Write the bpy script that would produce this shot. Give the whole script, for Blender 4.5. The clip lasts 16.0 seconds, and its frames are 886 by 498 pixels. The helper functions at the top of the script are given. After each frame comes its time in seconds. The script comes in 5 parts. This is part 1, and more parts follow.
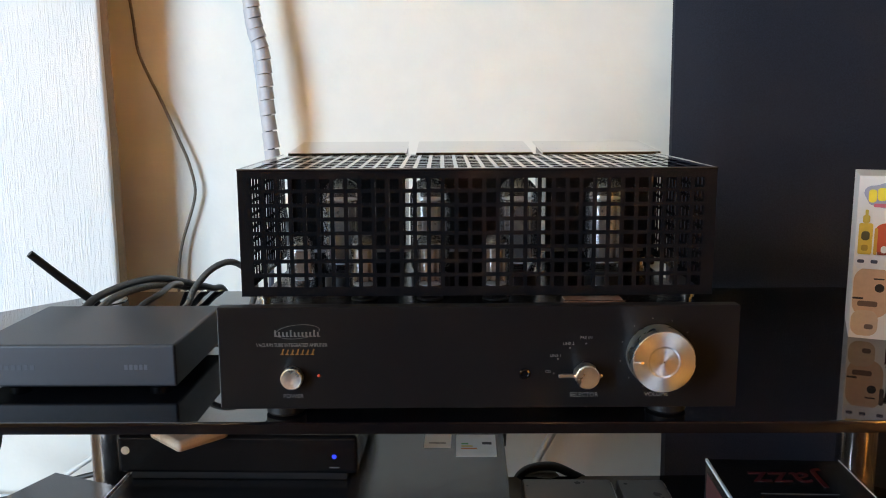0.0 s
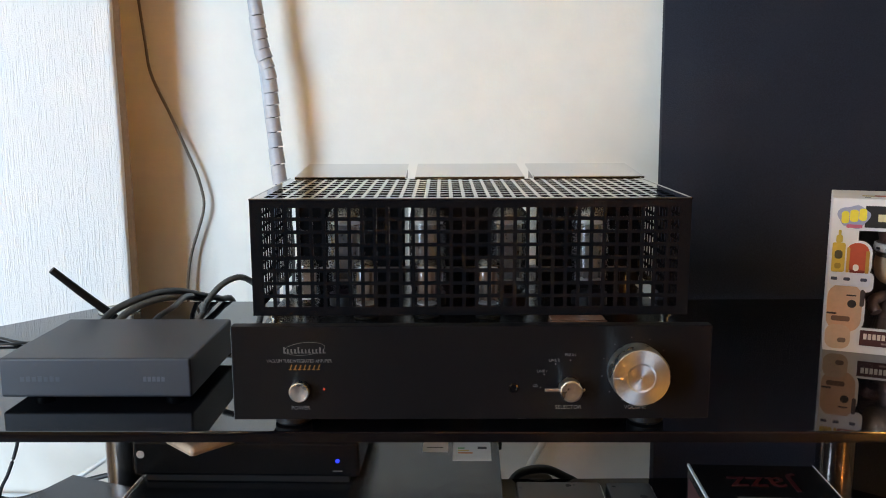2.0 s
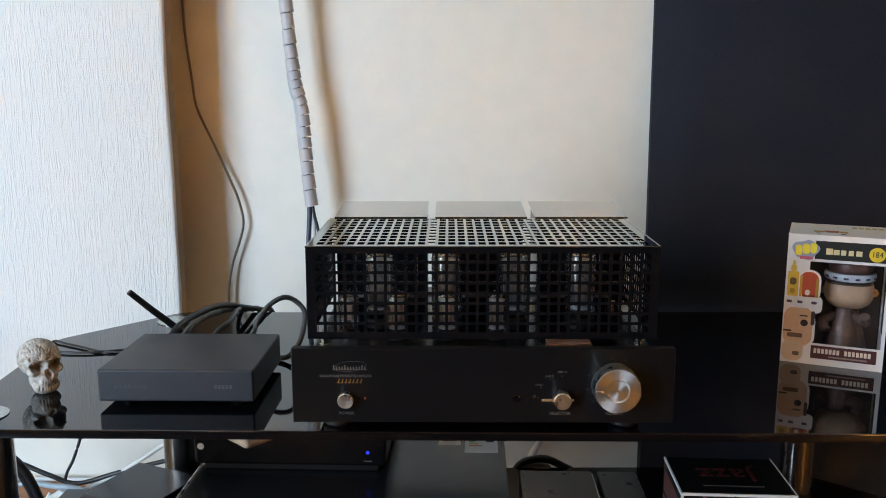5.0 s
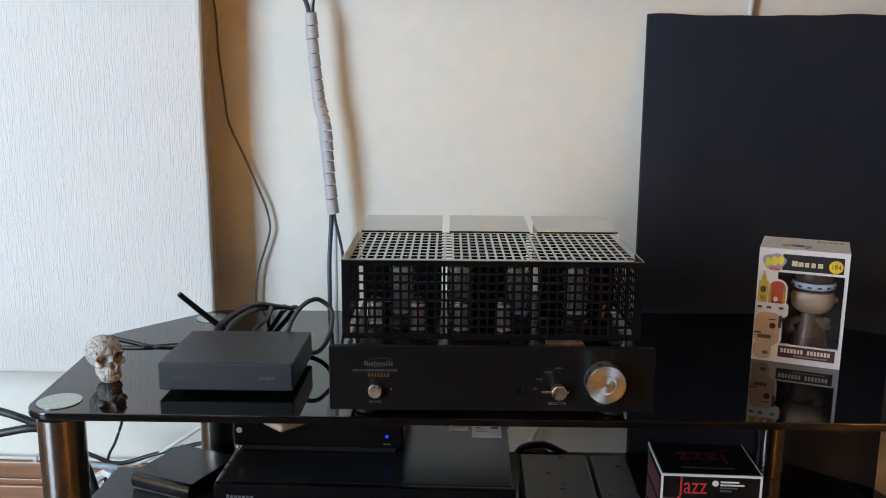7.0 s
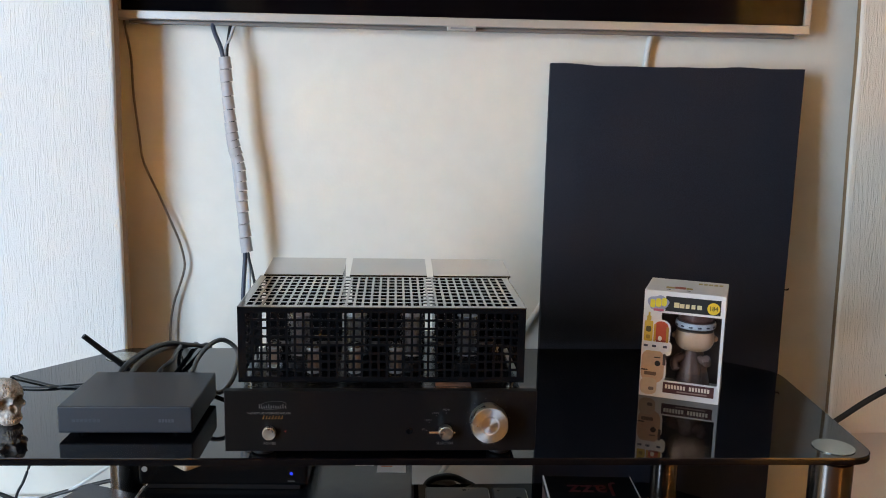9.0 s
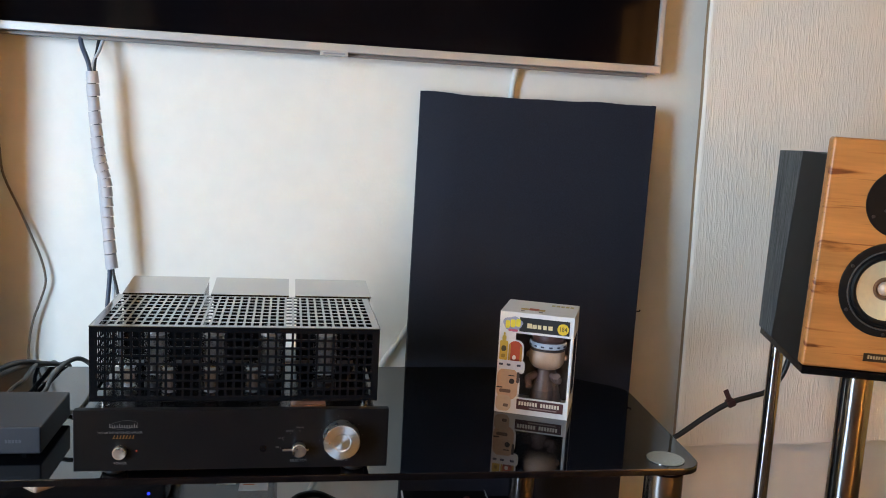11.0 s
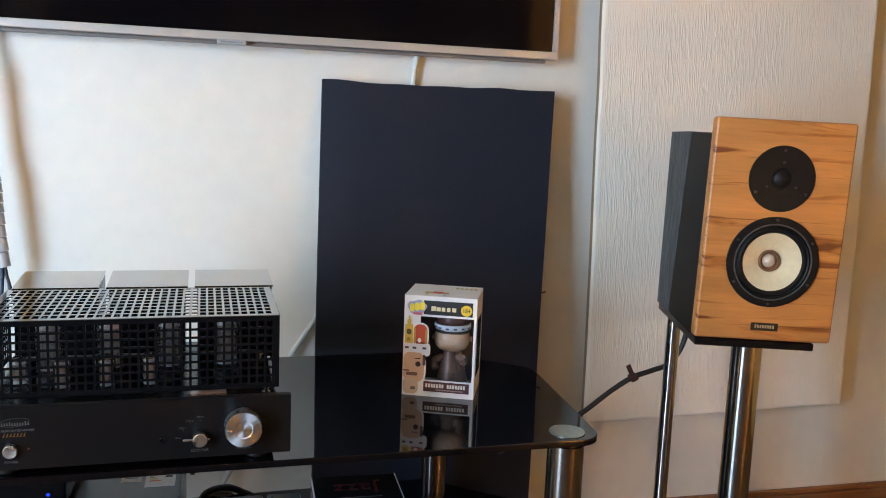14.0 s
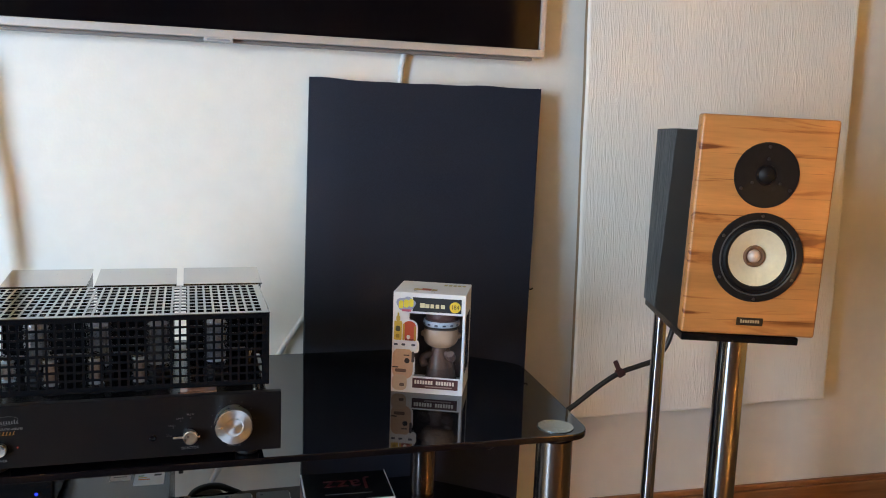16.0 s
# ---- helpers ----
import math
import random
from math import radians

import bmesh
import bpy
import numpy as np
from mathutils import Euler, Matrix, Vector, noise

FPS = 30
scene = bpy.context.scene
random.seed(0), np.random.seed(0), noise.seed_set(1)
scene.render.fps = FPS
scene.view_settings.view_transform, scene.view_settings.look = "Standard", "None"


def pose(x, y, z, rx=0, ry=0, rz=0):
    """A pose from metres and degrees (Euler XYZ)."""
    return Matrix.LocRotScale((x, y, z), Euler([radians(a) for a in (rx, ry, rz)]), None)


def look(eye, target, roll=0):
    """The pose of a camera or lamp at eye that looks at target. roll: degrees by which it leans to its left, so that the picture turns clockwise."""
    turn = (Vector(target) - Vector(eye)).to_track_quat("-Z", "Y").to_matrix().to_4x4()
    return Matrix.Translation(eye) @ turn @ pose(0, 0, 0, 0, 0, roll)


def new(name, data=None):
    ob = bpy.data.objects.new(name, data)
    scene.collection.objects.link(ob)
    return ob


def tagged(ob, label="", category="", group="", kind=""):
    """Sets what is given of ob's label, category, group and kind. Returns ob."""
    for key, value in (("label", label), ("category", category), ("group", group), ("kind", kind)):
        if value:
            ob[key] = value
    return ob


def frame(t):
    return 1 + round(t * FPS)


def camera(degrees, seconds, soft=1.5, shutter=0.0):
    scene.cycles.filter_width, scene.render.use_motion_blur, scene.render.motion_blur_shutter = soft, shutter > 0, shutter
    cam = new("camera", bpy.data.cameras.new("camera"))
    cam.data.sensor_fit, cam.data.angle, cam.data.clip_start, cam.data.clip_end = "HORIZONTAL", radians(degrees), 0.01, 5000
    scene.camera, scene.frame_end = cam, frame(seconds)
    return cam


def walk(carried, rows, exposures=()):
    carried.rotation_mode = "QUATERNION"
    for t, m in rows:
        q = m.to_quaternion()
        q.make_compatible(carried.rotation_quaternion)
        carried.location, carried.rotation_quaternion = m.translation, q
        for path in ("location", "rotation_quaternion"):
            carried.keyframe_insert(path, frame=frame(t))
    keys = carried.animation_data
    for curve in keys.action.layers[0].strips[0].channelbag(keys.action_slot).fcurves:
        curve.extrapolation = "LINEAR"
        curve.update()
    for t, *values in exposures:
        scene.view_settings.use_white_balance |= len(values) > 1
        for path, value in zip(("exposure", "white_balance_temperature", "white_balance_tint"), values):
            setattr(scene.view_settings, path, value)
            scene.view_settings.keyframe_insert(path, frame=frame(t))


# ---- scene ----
cam = camera(55.8, 16.0, soft=1.0)
PATH = [
    (0, (-0.001, -0.568, 0.684), (-0.057, 1.404, 0.36), -0.3),
    (0.5, (0.001, -0.581, 0.691), (-0.05, 1.391, 0.364), -0.3),
    (1, (0.004, -0.593, 0.699), (-0.054, 1.38, 0.375), -0.3),
    (1.5, (0.003, -0.603, 0.704), (-0.056, 1.37, 0.38), -0.3),
    (2, (0.005, -0.615, 0.712), (-0.055, 1.357, 0.383), -0.2),
    (2.5, (0.011, -0.625, 0.718), (-0.047, 1.347, 0.388), -0.1),
    (3, (0.007, -0.644, 0.726), (-0.054, 1.327, 0.393), -0.2),
    (3.5, (0.0, -0.667, 0.739), (-0.063, 1.303, 0.4), -0.2),
    (4, (0.004, -0.691, 0.755), (-0.069, 1.278, 0.409), -0.2),
    (6.5, (-0.015, -0.877, 0.831), (-0.085, 1.084, 0.442), 0.2),
    (7, (-0.016, -0.898, 0.842), (-0.087, 1.062, 0.452), 0.4),
    (7.5, (-0.001, -0.917, 0.859), (-0.06, 1.045, 0.473), 0.3),
    (8, (0.018, -0.926, 0.866), (-0.018, 1.038, 0.491), 0.5),
    (8.5, (0.033, -0.931, 0.876), (0.051, 1.037, 0.521), 0.9),
    (9, (0.047, -0.94, 0.883), (0.107, 1.03, 0.544), 1.2),
    (9.5, (0.062, -0.951, 0.889), (0.203, 1.017, 0.561), 1.6),
    (12, (0.105, -0.991, 0.901), (0.475, 0.955, 0.624), 3.5),
    (12.5, (0.112, -0.99, 0.896), (0.513, 0.949, 0.617), 3.1),
    (13, (0.116, -0.999, 0.893), (0.547, 0.933, 0.607), 2.7),
    (13.5, (0.119, -1.0, 0.89), (0.578, 0.924, 0.597), 2.5),
    (14, (0.12, -1.001, 0.888), (0.61, 0.915, 0.592), 2.3),
    (14.5, (0.12, -1.002, 0.886), (0.628, 0.91, 0.588), 2.1),
    (15, (0.118, -1.001, 0.884), (0.636, 0.907, 0.585), 2.0),
    (15.5, (0.117, -1.004, 0.886), (0.636, 0.903, 0.581), 2.1),
    (16, (0.114, -1.005, 0.886), (0.638, 0.902, 0.588), 2.2),
]
EXPOSURES = [(0.0, 3.28, 6800, 18), (3.5, 3.08, 6800, 18), (7.0, 2.84, 6840, 18), (9.0, 2.97, 6680, 18), (12.0, 3.31, 6400, 17), (16.0, 3.27, 6340, 17)]
walk(cam, [(t, look(eye, target, roll)) for t, eye, target, roll in PATH], EXPOSURES)

# ---- world, sun and lights ----
world = bpy.data.worlds.new("world")
scene.world = world
world.use_nodes = True
wn, wl = world.node_tree.nodes, world.node_tree.links
sky = wn.new("ShaderNodeTexSky")
sky.sky_type, sky.sun_disc = "NISHITA", False
sky.sun_elevation, sky.sun_rotation = radians(5), radians(278)
wn["Background"].inputs["Strength"].default_value = 0.05
wl.new(sky.outputs["Color"], wn["Background"].inputs["Color"])


def window_light(name, m, sx, sy, watts, colour):
    """Daylight that comes in through a window opening."""
    d = bpy.data.lights.new(name, "AREA")
    d.shape, d.size, d.size_y, d.energy, d.color = "RECTANGLE", sx, sy, watts, colour
    ob = new(name, d)
    ob.matrix_world = m
    return ob


# the room is L-shaped: XR is its east side, XW the west side of the wing with the television, XS the west side of the rear part
XW, XS, XR, YB, YM, YF, ZF, ZC = -2.95, -0.95, 2.2, 0.665, -1.85, -3.6, -0.04, 2.42
window_light("daylight_front", look((-2.26, YM + 0.06, 1.03), (-2.26, 0.0, 1.03)), 1.26, 1.90, 19.0, (0.52, 0.77, 1.0))

# low warm sun that comes in by the rear window and falls on the east wall
sun_data = bpy.data.lights.new("sun", "SUN")
sun_data.energy, sun_data.angle, sun_data.color = 3.4, radians(0.5), (1.0, 0.78, 0.47)
new("sun", sun_data).matrix_world = look((0, 0, 0), (math.cos(radians(8)), -math.sin(radians(8)), -math.tan(radians(5))))

# ---- mesh helpers ----


def part(name, bm, material, parent=None, label="", smooth=True):
    """Links a bmesh as one mesh object, under a thing where one is given."""
    me = bpy.data.meshes.new(name)
    bm.normal_update()
    if smooth:
        for f in bm.faces:
            f.smooth = True
        for e in bm.edges:
            if len(e.link_faces) == 2 and e.calc_face_angle(0) > radians(40):
                e.smooth = False
    bm.to_mesh(me)
    bm.free()
    me.materials.append(material)
    ob = new(name, me)
    if smooth:
        ob.modifiers.new("even_normals", "WEIGHTED_NORMAL").keep_sharp = True
    if parent:
        ob.parent = parent
    if label:
        ob["label"] = label
    return ob


def cut_away(ob, bm):
    """Takes the form bm out of a mesh object."""
    me = bpy.data.meshes.new("cutter")
    bm.to_mesh(me)
    bm.free()
    tool = bpy.data.objects.new("cutter", me)
    scene.collection.objects.link(tool)
    tool.matrix_world = ob.matrix_world
    d = ob.modifiers.new("cut", "BOOLEAN")
    d.operation, d.object, d.solver = "DIFFERENCE", tool, "EXACT"
    bpy.context.view_layer.update()
    tool.matrix_world = ob.matrix_world
    bpy.context.view_layer.update()
    made = bpy.data.meshes.new_from_object(ob.evaluated_get(bpy.context.evaluated_depsgraph_get()))
    ob.modifiers.clear()
    ob.data = made
    bpy.data.objects.remove(tool)


def thing(name, m, label, category, group="", kind=""):
    """An empty at the base of a thing, which parents its parts."""
    ob = new(name)
    ob.empty_display_size = 0.02
    ob.matrix_world = m
    return tagged(ob, label, category, group, kind)


def box(x0, x1, y0, y1, z0, z1, bevel=0.0, seg=2, bm=None):
    """A box with rounded edges, added to bm where one is given."""
    b = bmesh.new()
    bmesh.ops.create_cube(b, size=1, matrix=Matrix.Translation(((x0 + x1) / 2, (y0 + y1) / 2, (z0 + z1) / 2)) @ Matrix.Diagonal((x1 - x0, y1 - y0, z1 - z0, 1)))
    if bevel:
        bmesh.ops.bevel(b, geom=list(b.edges), offset=bevel, segments=seg, profile=0.5, affect="EDGES")
    return merge(bm, b) if bm else b


def merge(bm, other, m=None):
    """Adds other to bm."""
    if m:
        other.transform(m)
    me = bpy.data.meshes.new("join")
    other.to_mesh(me)
    other.free()
    bm.from_mesh(me)
    bpy.data.meshes.remove(me)
    return bm


def lathe(profile, steps=32, axis="z", caps=True):
    """A turned form from (radius, height) pairs, along z, or towards -y."""
    b = bmesh.new()
    rings = []
    for r, h in profile:
        ring = []
        for i in range(steps):
            a = 2 * math.pi * i / steps
            p = (r * math.cos(a), r * math.sin(a), h)
            ring.append(b.verts.new(p if axis == "z" else (p[0], -h, p[1])))
        rings.append(ring)
    for r0, r1 in zip(rings, rings[1:]):
        for i in range(steps):
            j = (i + 1) % steps
            b.faces.new((r0[i], r0[j], r1[j], r1[i]))
    if caps:
        b.faces.new(rings[0][::-1])
        b.faces.new(rings[-1])
    bmesh.ops.recalc_face_normals(b, faces=b.faces)
    return b


def smooth_path(points, steps=8):
    """A Catmull-Rom curve through the points."""
    p = [Vector(q) for q in points]
    p = [2 * p[0] - p[1]] + p + [2 * p[-1] - p[-2]]
    out = []
    for a, b, c, d in zip(p, p[1:], p[2:], p[3:]):
        for i in range(steps):
            t = i / steps
            out.append(0.5 * (2 * b + (c - a) * t + (2 * a - 5 * b + 4 * c - d) * t * t + (3 * b - a - 3 * c + d) * t ** 3))
    out.append(p[-2])
    return out


def hose(points, radius, sides=10, steps=8, bm=None):
    """A round cable along a smooth path; radius may be a function of the way along it."""
    path = smooth_path(points, steps) if steps > 1 else [Vector(q) for q in points]
    b = bm or bmesh.new()
    up = Vector((0.13, 0.31, 0.94)).normalized()
    rings = []
    for i, p in enumerate(path):
        d = (path[min(i + 1, len(path) - 1)] - path[max(i - 1, 0)]).normalized()
        if abs(d.dot(up)) > 0.95:
            up = Vector((0.9, 0.2, 0.1)).normalized()
        u = d.cross(up).normalized()
        v = u.cross(d)
        r = radius(i / (len(path) - 1)) if callable(radius) else radius
        rings.append([b.verts.new(p + r * (math.cos(2 * math.pi * k / sides) * u + math.sin(2 * math.pi * k / sides) * v)) for k in range(sides)])
    for r0, r1 in zip(rings, rings[1:]):
        for k in range(sides):
            b.faces.new((r0[k], r0[(k + 1) % sides], r1[(k + 1) % sides], r1[k]))
    b.faces.new(rings[0][::-1])
    b.faces.new(rings[-1])
    bmesh.ops.recalc_face_normals(b, faces=b.faces)
    return b


def rounded_outline(corners, radii, seg=8):
    """A flat outline with rounded corners."""
    out = []
    n = len(corners)
    for i, (c, r) in enumerate(zip(corners, radii)):
        c = Vector(c)
        a, d = Vector(corners[i - 1]) - c, Vector(corners[(i + 1) % n]) - c
        a.normalize(), d.normalize()
        half = a.angle(d) / 2
        cut = r / math.tan(half)
        centre = c + (a + d).normalized() * (r / math.sin(half))
        s, e = c + a * cut - centre, c + d * cut - centre
        turn = s.angle_signed(e)
        for k in range(seg + 1):
            q = s.copy()
            q.rotate(Matrix.Rotation(-turn * k / seg, 2))
            out.append(centre + q)
    return out


def slab(outline, z0, z1, bevel=0.0, seg=2):
    """A flat plate of the outline's shape."""
    b = bmesh.new()
    low = b.faces.new([b.verts.new((p[0], p[1], z0)) for p in outline])
    top = bmesh.ops.extrude_face_region(b, geom=[low])["geom"]
    bmesh.ops.translate(b, verts=[v for v in top if isinstance(v, bmesh.types.BMVert)], vec=(0, 0, z1 - z0))
    bmesh.ops.recalc_face_normals(b, faces=b.faces)
    if bevel:
        rim = [e for e in b.edges if abs(e.verts[0].co.z - e.verts[1].co.z) < 1e-6]
        bmesh.ops.bevel(b, geom=rim, offset=bevel, segments=seg, profile=0.5, affect="EDGES")
    return b


def lettering(name, words, size, m, material, parent, label="", align="CENTER", depth=0.0002, squeeze=1.0):
    """Raised print in the built-in font: it stands in the xz plane, facing -y, unless m turns it."""
    c = bpy.data.curves.new("words", "FONT")
    c.body, c.size, c.align_x, c.align_y, c.extrude, c.resolution_u = words, size, align, "CENTER", depth, 3
    ob = bpy.data.objects.new("words", c)
    scene.collection.objects.link(ob)
    bpy.context.view_layer.update()
    me = bpy.data.meshes.new_from_object(ob.evaluated_get(bpy.context.evaluated_depsgraph_get()))
    bpy.data.objects.remove(ob)
    bpy.data.curves.remove(c)
    me.transform(m @ pose(0, 0, 0, 90) @ Matrix.Diagonal((squeeze, 1, 1, 1)))
    me.materials.clear()
    me.materials.append(material)
    made = new(name, me)
    made.parent = parent
    if label:
        made["label"] = label
    return made


# ---- materials ----


def material(name, colour, rough=0.5, metal=0.0, spread=0.0, scale=40.0, stretch=(1, 1, 1), bump=0.0, bump_scale=None, rough_spread=0.0,
             spec=0.5, coat=0.0, dirt_sheen=None, dirt_sheen_scale=6.0, dirt_sheen_amount=0.0):
    """A painted or plain surface with grain at one scale and stains or painted sheen at another."""
    mat = bpy.data.materials.new(name)
    mat.use_nodes = True
    n, l = mat.node_tree.nodes, mat.node_tree.links
    p = n["Principled BSDF"]
    p.inputs["Base Color"].default_value = (*colour, 1)
    p.inputs["Roughness"].default_value, p.inputs["Metallic"].default_value = rough, metal
    p.inputs["Specular IOR Level"].default_value = spec
    p.inputs["Coat Weight"].default_value = coat
    co, mp = n.new("ShaderNodeTexCoord"), n.new("ShaderNodeMapping")
    mp.inputs["Scale"].default_value = stretch
    l.new(co.outputs["Object"], mp.inputs["Vector"])
    fine = n.new("ShaderNodeTexNoise")
    fine.inputs["Scale"].default_value, fine.inputs["Detail"].default_value = scale, 5
    l.new(mp.outputs["Vector"], fine.inputs["Vector"])
    if spread or dirt_sheen_amount:
        ramp = n.new("ShaderNodeMapRange")
        ramp.inputs["From Min"].default_value, ramp.inputs["From Max"].default_value = 0.25, 0.75
        ramp.inputs["To Min"].default_value, ramp.inputs["To Max"].default_value = 1 - spread, 1 + spread
        l.new(fine.outputs["Fac"], ramp.inputs["Value"])
        mul = n.new("ShaderNodeVectorMath")
        mul.operation = "SCALE"
        mul.inputs[0].default_value = colour
        l.new(ramp.outputs["Result"], mul.inputs["Scale"])
        last = mul.outputs["Vector"]
        if dirt_sheen_amount:
            big = n.new("ShaderNodeTexNoise")
            big.inputs["Scale"].default_value, big.inputs["Detail"].default_value = dirt_sheen_scale, 6
            l.new(co.outputs["Object"], big.inputs["Vector"])
            cut = n.new("ShaderNodeMapRange")
            cut.inputs["From Min"].default_value, cut.inputs["From Max"].default_value = 0.45, 0.75
            cut.inputs["To Max"].default_value = dirt_sheen_amount
            l.new(big.outputs["Fac"], cut.inputs["Value"])
            mix = n.new("ShaderNodeMix")
            mix.data_type = "RGBA"
            mix.inputs["B"].default_value = (*(dirt_sheen or [c * 0.6 for c in colour]), 1)
            l.new(cut.outputs["Result"], mix.inputs["Factor"])
            l.new(last, mix.inputs["A"])
            last = mix.outputs["Result"]
        l.new(last, p.inputs["Base Color"])
    if rough_spread:
        rr = n.new("ShaderNodeMapRange")
        rr.inputs["From Min"].default_value, rr.inputs["From Max"].default_value = 0.3, 0.7
        rr.inputs["To Min"].default_value, rr.inputs["To Max"].default_value = max(rough - rough_spread, 0), rough + rough_spread
        l.new(fine.outputs["Fac"], rr.inputs["Value"])
        l.new(rr.outputs["Result"], p.inputs["Roughness"])
    if bump:
        src = fine
        if bump_scale:
            src = n.new("ShaderNodeTexNoise")
            src.inputs["Scale"].default_value, src.inputs["Detail"].default_value = bump_scale, 4
            l.new(mp.outputs["Vector"], src.inputs["Vector"])
        b = n.new("ShaderNodeBump")
        b.inputs["Strength"].default_value, b.inputs["Distance"].default_value = min(bump, 1), 0.002
        l.new(src.outputs["Fac"], b.inputs["Height"])
        l.new(b.outputs["Normal"], p.inputs["Normal"])
    return mat


def clear_glass(name, tint=(1, 1, 1), rough=0.0, ior=1.45):
    mat = bpy.data.materials.new(name)
    mat.use_nodes = True
    p = mat.node_tree.nodes["Principled BSDF"]
    p.inputs["Base Color"].default_value = (*tint, 1)
    p.inputs["Transmission Weight"].default_value, p.inputs["Roughness"].default_value, p.inputs["IOR"].default_value = 1.0, rough, ior
    return mat


def thin_glass(name):
    """A thin clear shell: seen through, with a sheen that grows towards its edges."""
    mat = bpy.data.materials.new(name)
    mat.use_nodes = True
    n, l = mat.node_tree.nodes, mat.node_tree.links
    n.remove(n["Principled BSDF"])
    clear, sheen, mix, edge, lift = n.new("ShaderNodeBsdfTransparent"), n.new("ShaderNodeBsdfGlossy"), n.new("ShaderNodeMixShader"), n.new("ShaderNodeFresnel"), n.new("ShaderNodeMath")
    clear.inputs["Color"].default_value = (0.90, 0.91, 0.92, 1)
    sheen.inputs["Roughness"].default_value = 0.10
    edge.inputs["IOR"].default_value = 1.45
    lift.inputs[1].default_value = 0.10
    l.new(edge.outputs["Fac"], lift.inputs[0])
    l.new(lift.outputs["Value"], mix.inputs["Fac"])
    l.new(clear.outputs["BSDF"], mix.inputs[1])
    l.new(sheen.outputs["BSDF"], mix.inputs[2])
    l.new(mix.outputs["Shader"], n["Material Output"].inputs["Surface"])
    return mat


def glowing(name, colour, strength):
    mat = bpy.data.materials.new(name)
    mat.use_nodes = True
    p = mat.node_tree.nodes["Principled BSDF"]
    p.inputs["Base Color"].default_value = (*[c * 0.04 for c in colour], 1)
    p.inputs["Emission Color"].default_value, p.inputs["Emission Strength"].default_value = (*colour, 1), strength
    return mat


def embossed(name, colour, relief=0.6):
    """Thick white covering with upright raised threads and a fine weave."""
    mat = bpy.data.materials.new(name)
    mat.use_nodes = True
    n, l = mat.node_tree.nodes, mat.node_tree.links
    p = n["Principled BSDF"]
    p.inputs["Roughness"].default_value, p.inputs["Specular IOR Level"].default_value = 0.8, 0.25
    co = n.new("ShaderNodeTexCoord")
    warp = n.new("ShaderNodeTexNoise")
    warp.inputs["Scale"].default_value = 9
    l.new(co.outputs["Object"], warp.inputs["Vector"])
    add = n.new("ShaderNodeMix")
    add.data_type, add.blend_type = "RGBA", "LINEAR_LIGHT"
    add.inputs["Factor"].default_value = 0.003
    l.new(co.outputs["Object"], add.inputs["A"])
    l.new(warp.outputs["Color"], add.inputs["B"])
    mp = n.new("ShaderNodeMapping")
    mp.inputs["Scale"].default_value = (390, 390, 26)
    l.new(add.outputs["Result"], mp.inputs["Vector"])
    th = n.new("ShaderNodeTexNoise")
    th.inputs["Scale"].default_value, th.inputs["Detail"].default_value, th.inputs["Roughness"].default_value = 1.0, 4, 0.55
    l.new(mp.outputs["Vector"], th.inputs["Vector"])
    ridge = n.new("ShaderNodeMapRange")
    ridge.inputs["From Min"].default_value, ridge.inputs["From Max"].default_value = 0.49, 0.74
    l.new(th.outputs["Fac"], ridge.inputs["Value"])
    weave = n.new("ShaderNodeTexNoise")
    weave.inputs["Scale"].default_value, weave.inputs["Detail"].default_value = 520, 2
    l.new(co.outputs["Object"], weave.inputs["Vector"])
    mix = n.new("ShaderNodeMath")
    mix.operation = "MULTIPLY_ADD"
    mix.inputs[1].default_value = 0.7
    l.new(weave.outputs["Fac"], mix.inputs[0])
    l.new(ridge.outputs["Result"], mix.inputs[2])
    b = n.new("ShaderNodeBump")
    b.inputs["Strength"].default_value, b.inputs["Distance"].default_value = relief, 0.0016
    l.new(mix.outputs["Value"], b.inputs["Height"])
    l.new(b.outputs["Normal"], p.inputs["Normal"])
    stain = n.new("ShaderNodeTexNoise")
    stain.inputs["Scale"].default_value, stain.inputs["Detail"].default_value = 3, 5
    l.new(co.outputs["Object"], stain.inputs["Vector"])
    tone = n.new("ShaderNodeMapRange")
    tone.inputs["To Min"].default_value, tone.inputs["To Max"].default_value = 0.94, 1.05
    l.new(stain.outputs["Fac"], tone.inputs["Value"])
    mul = n.new("ShaderNodeVectorMath")
    mul.operation = "SCALE"
    mul.inputs[0].default_value = colour
    l.new(tone.outputs["Result"], mul.inputs["Scale"])
    l.new(mul.outputs["Vector"], p.inputs["Base Color"])
    return mat


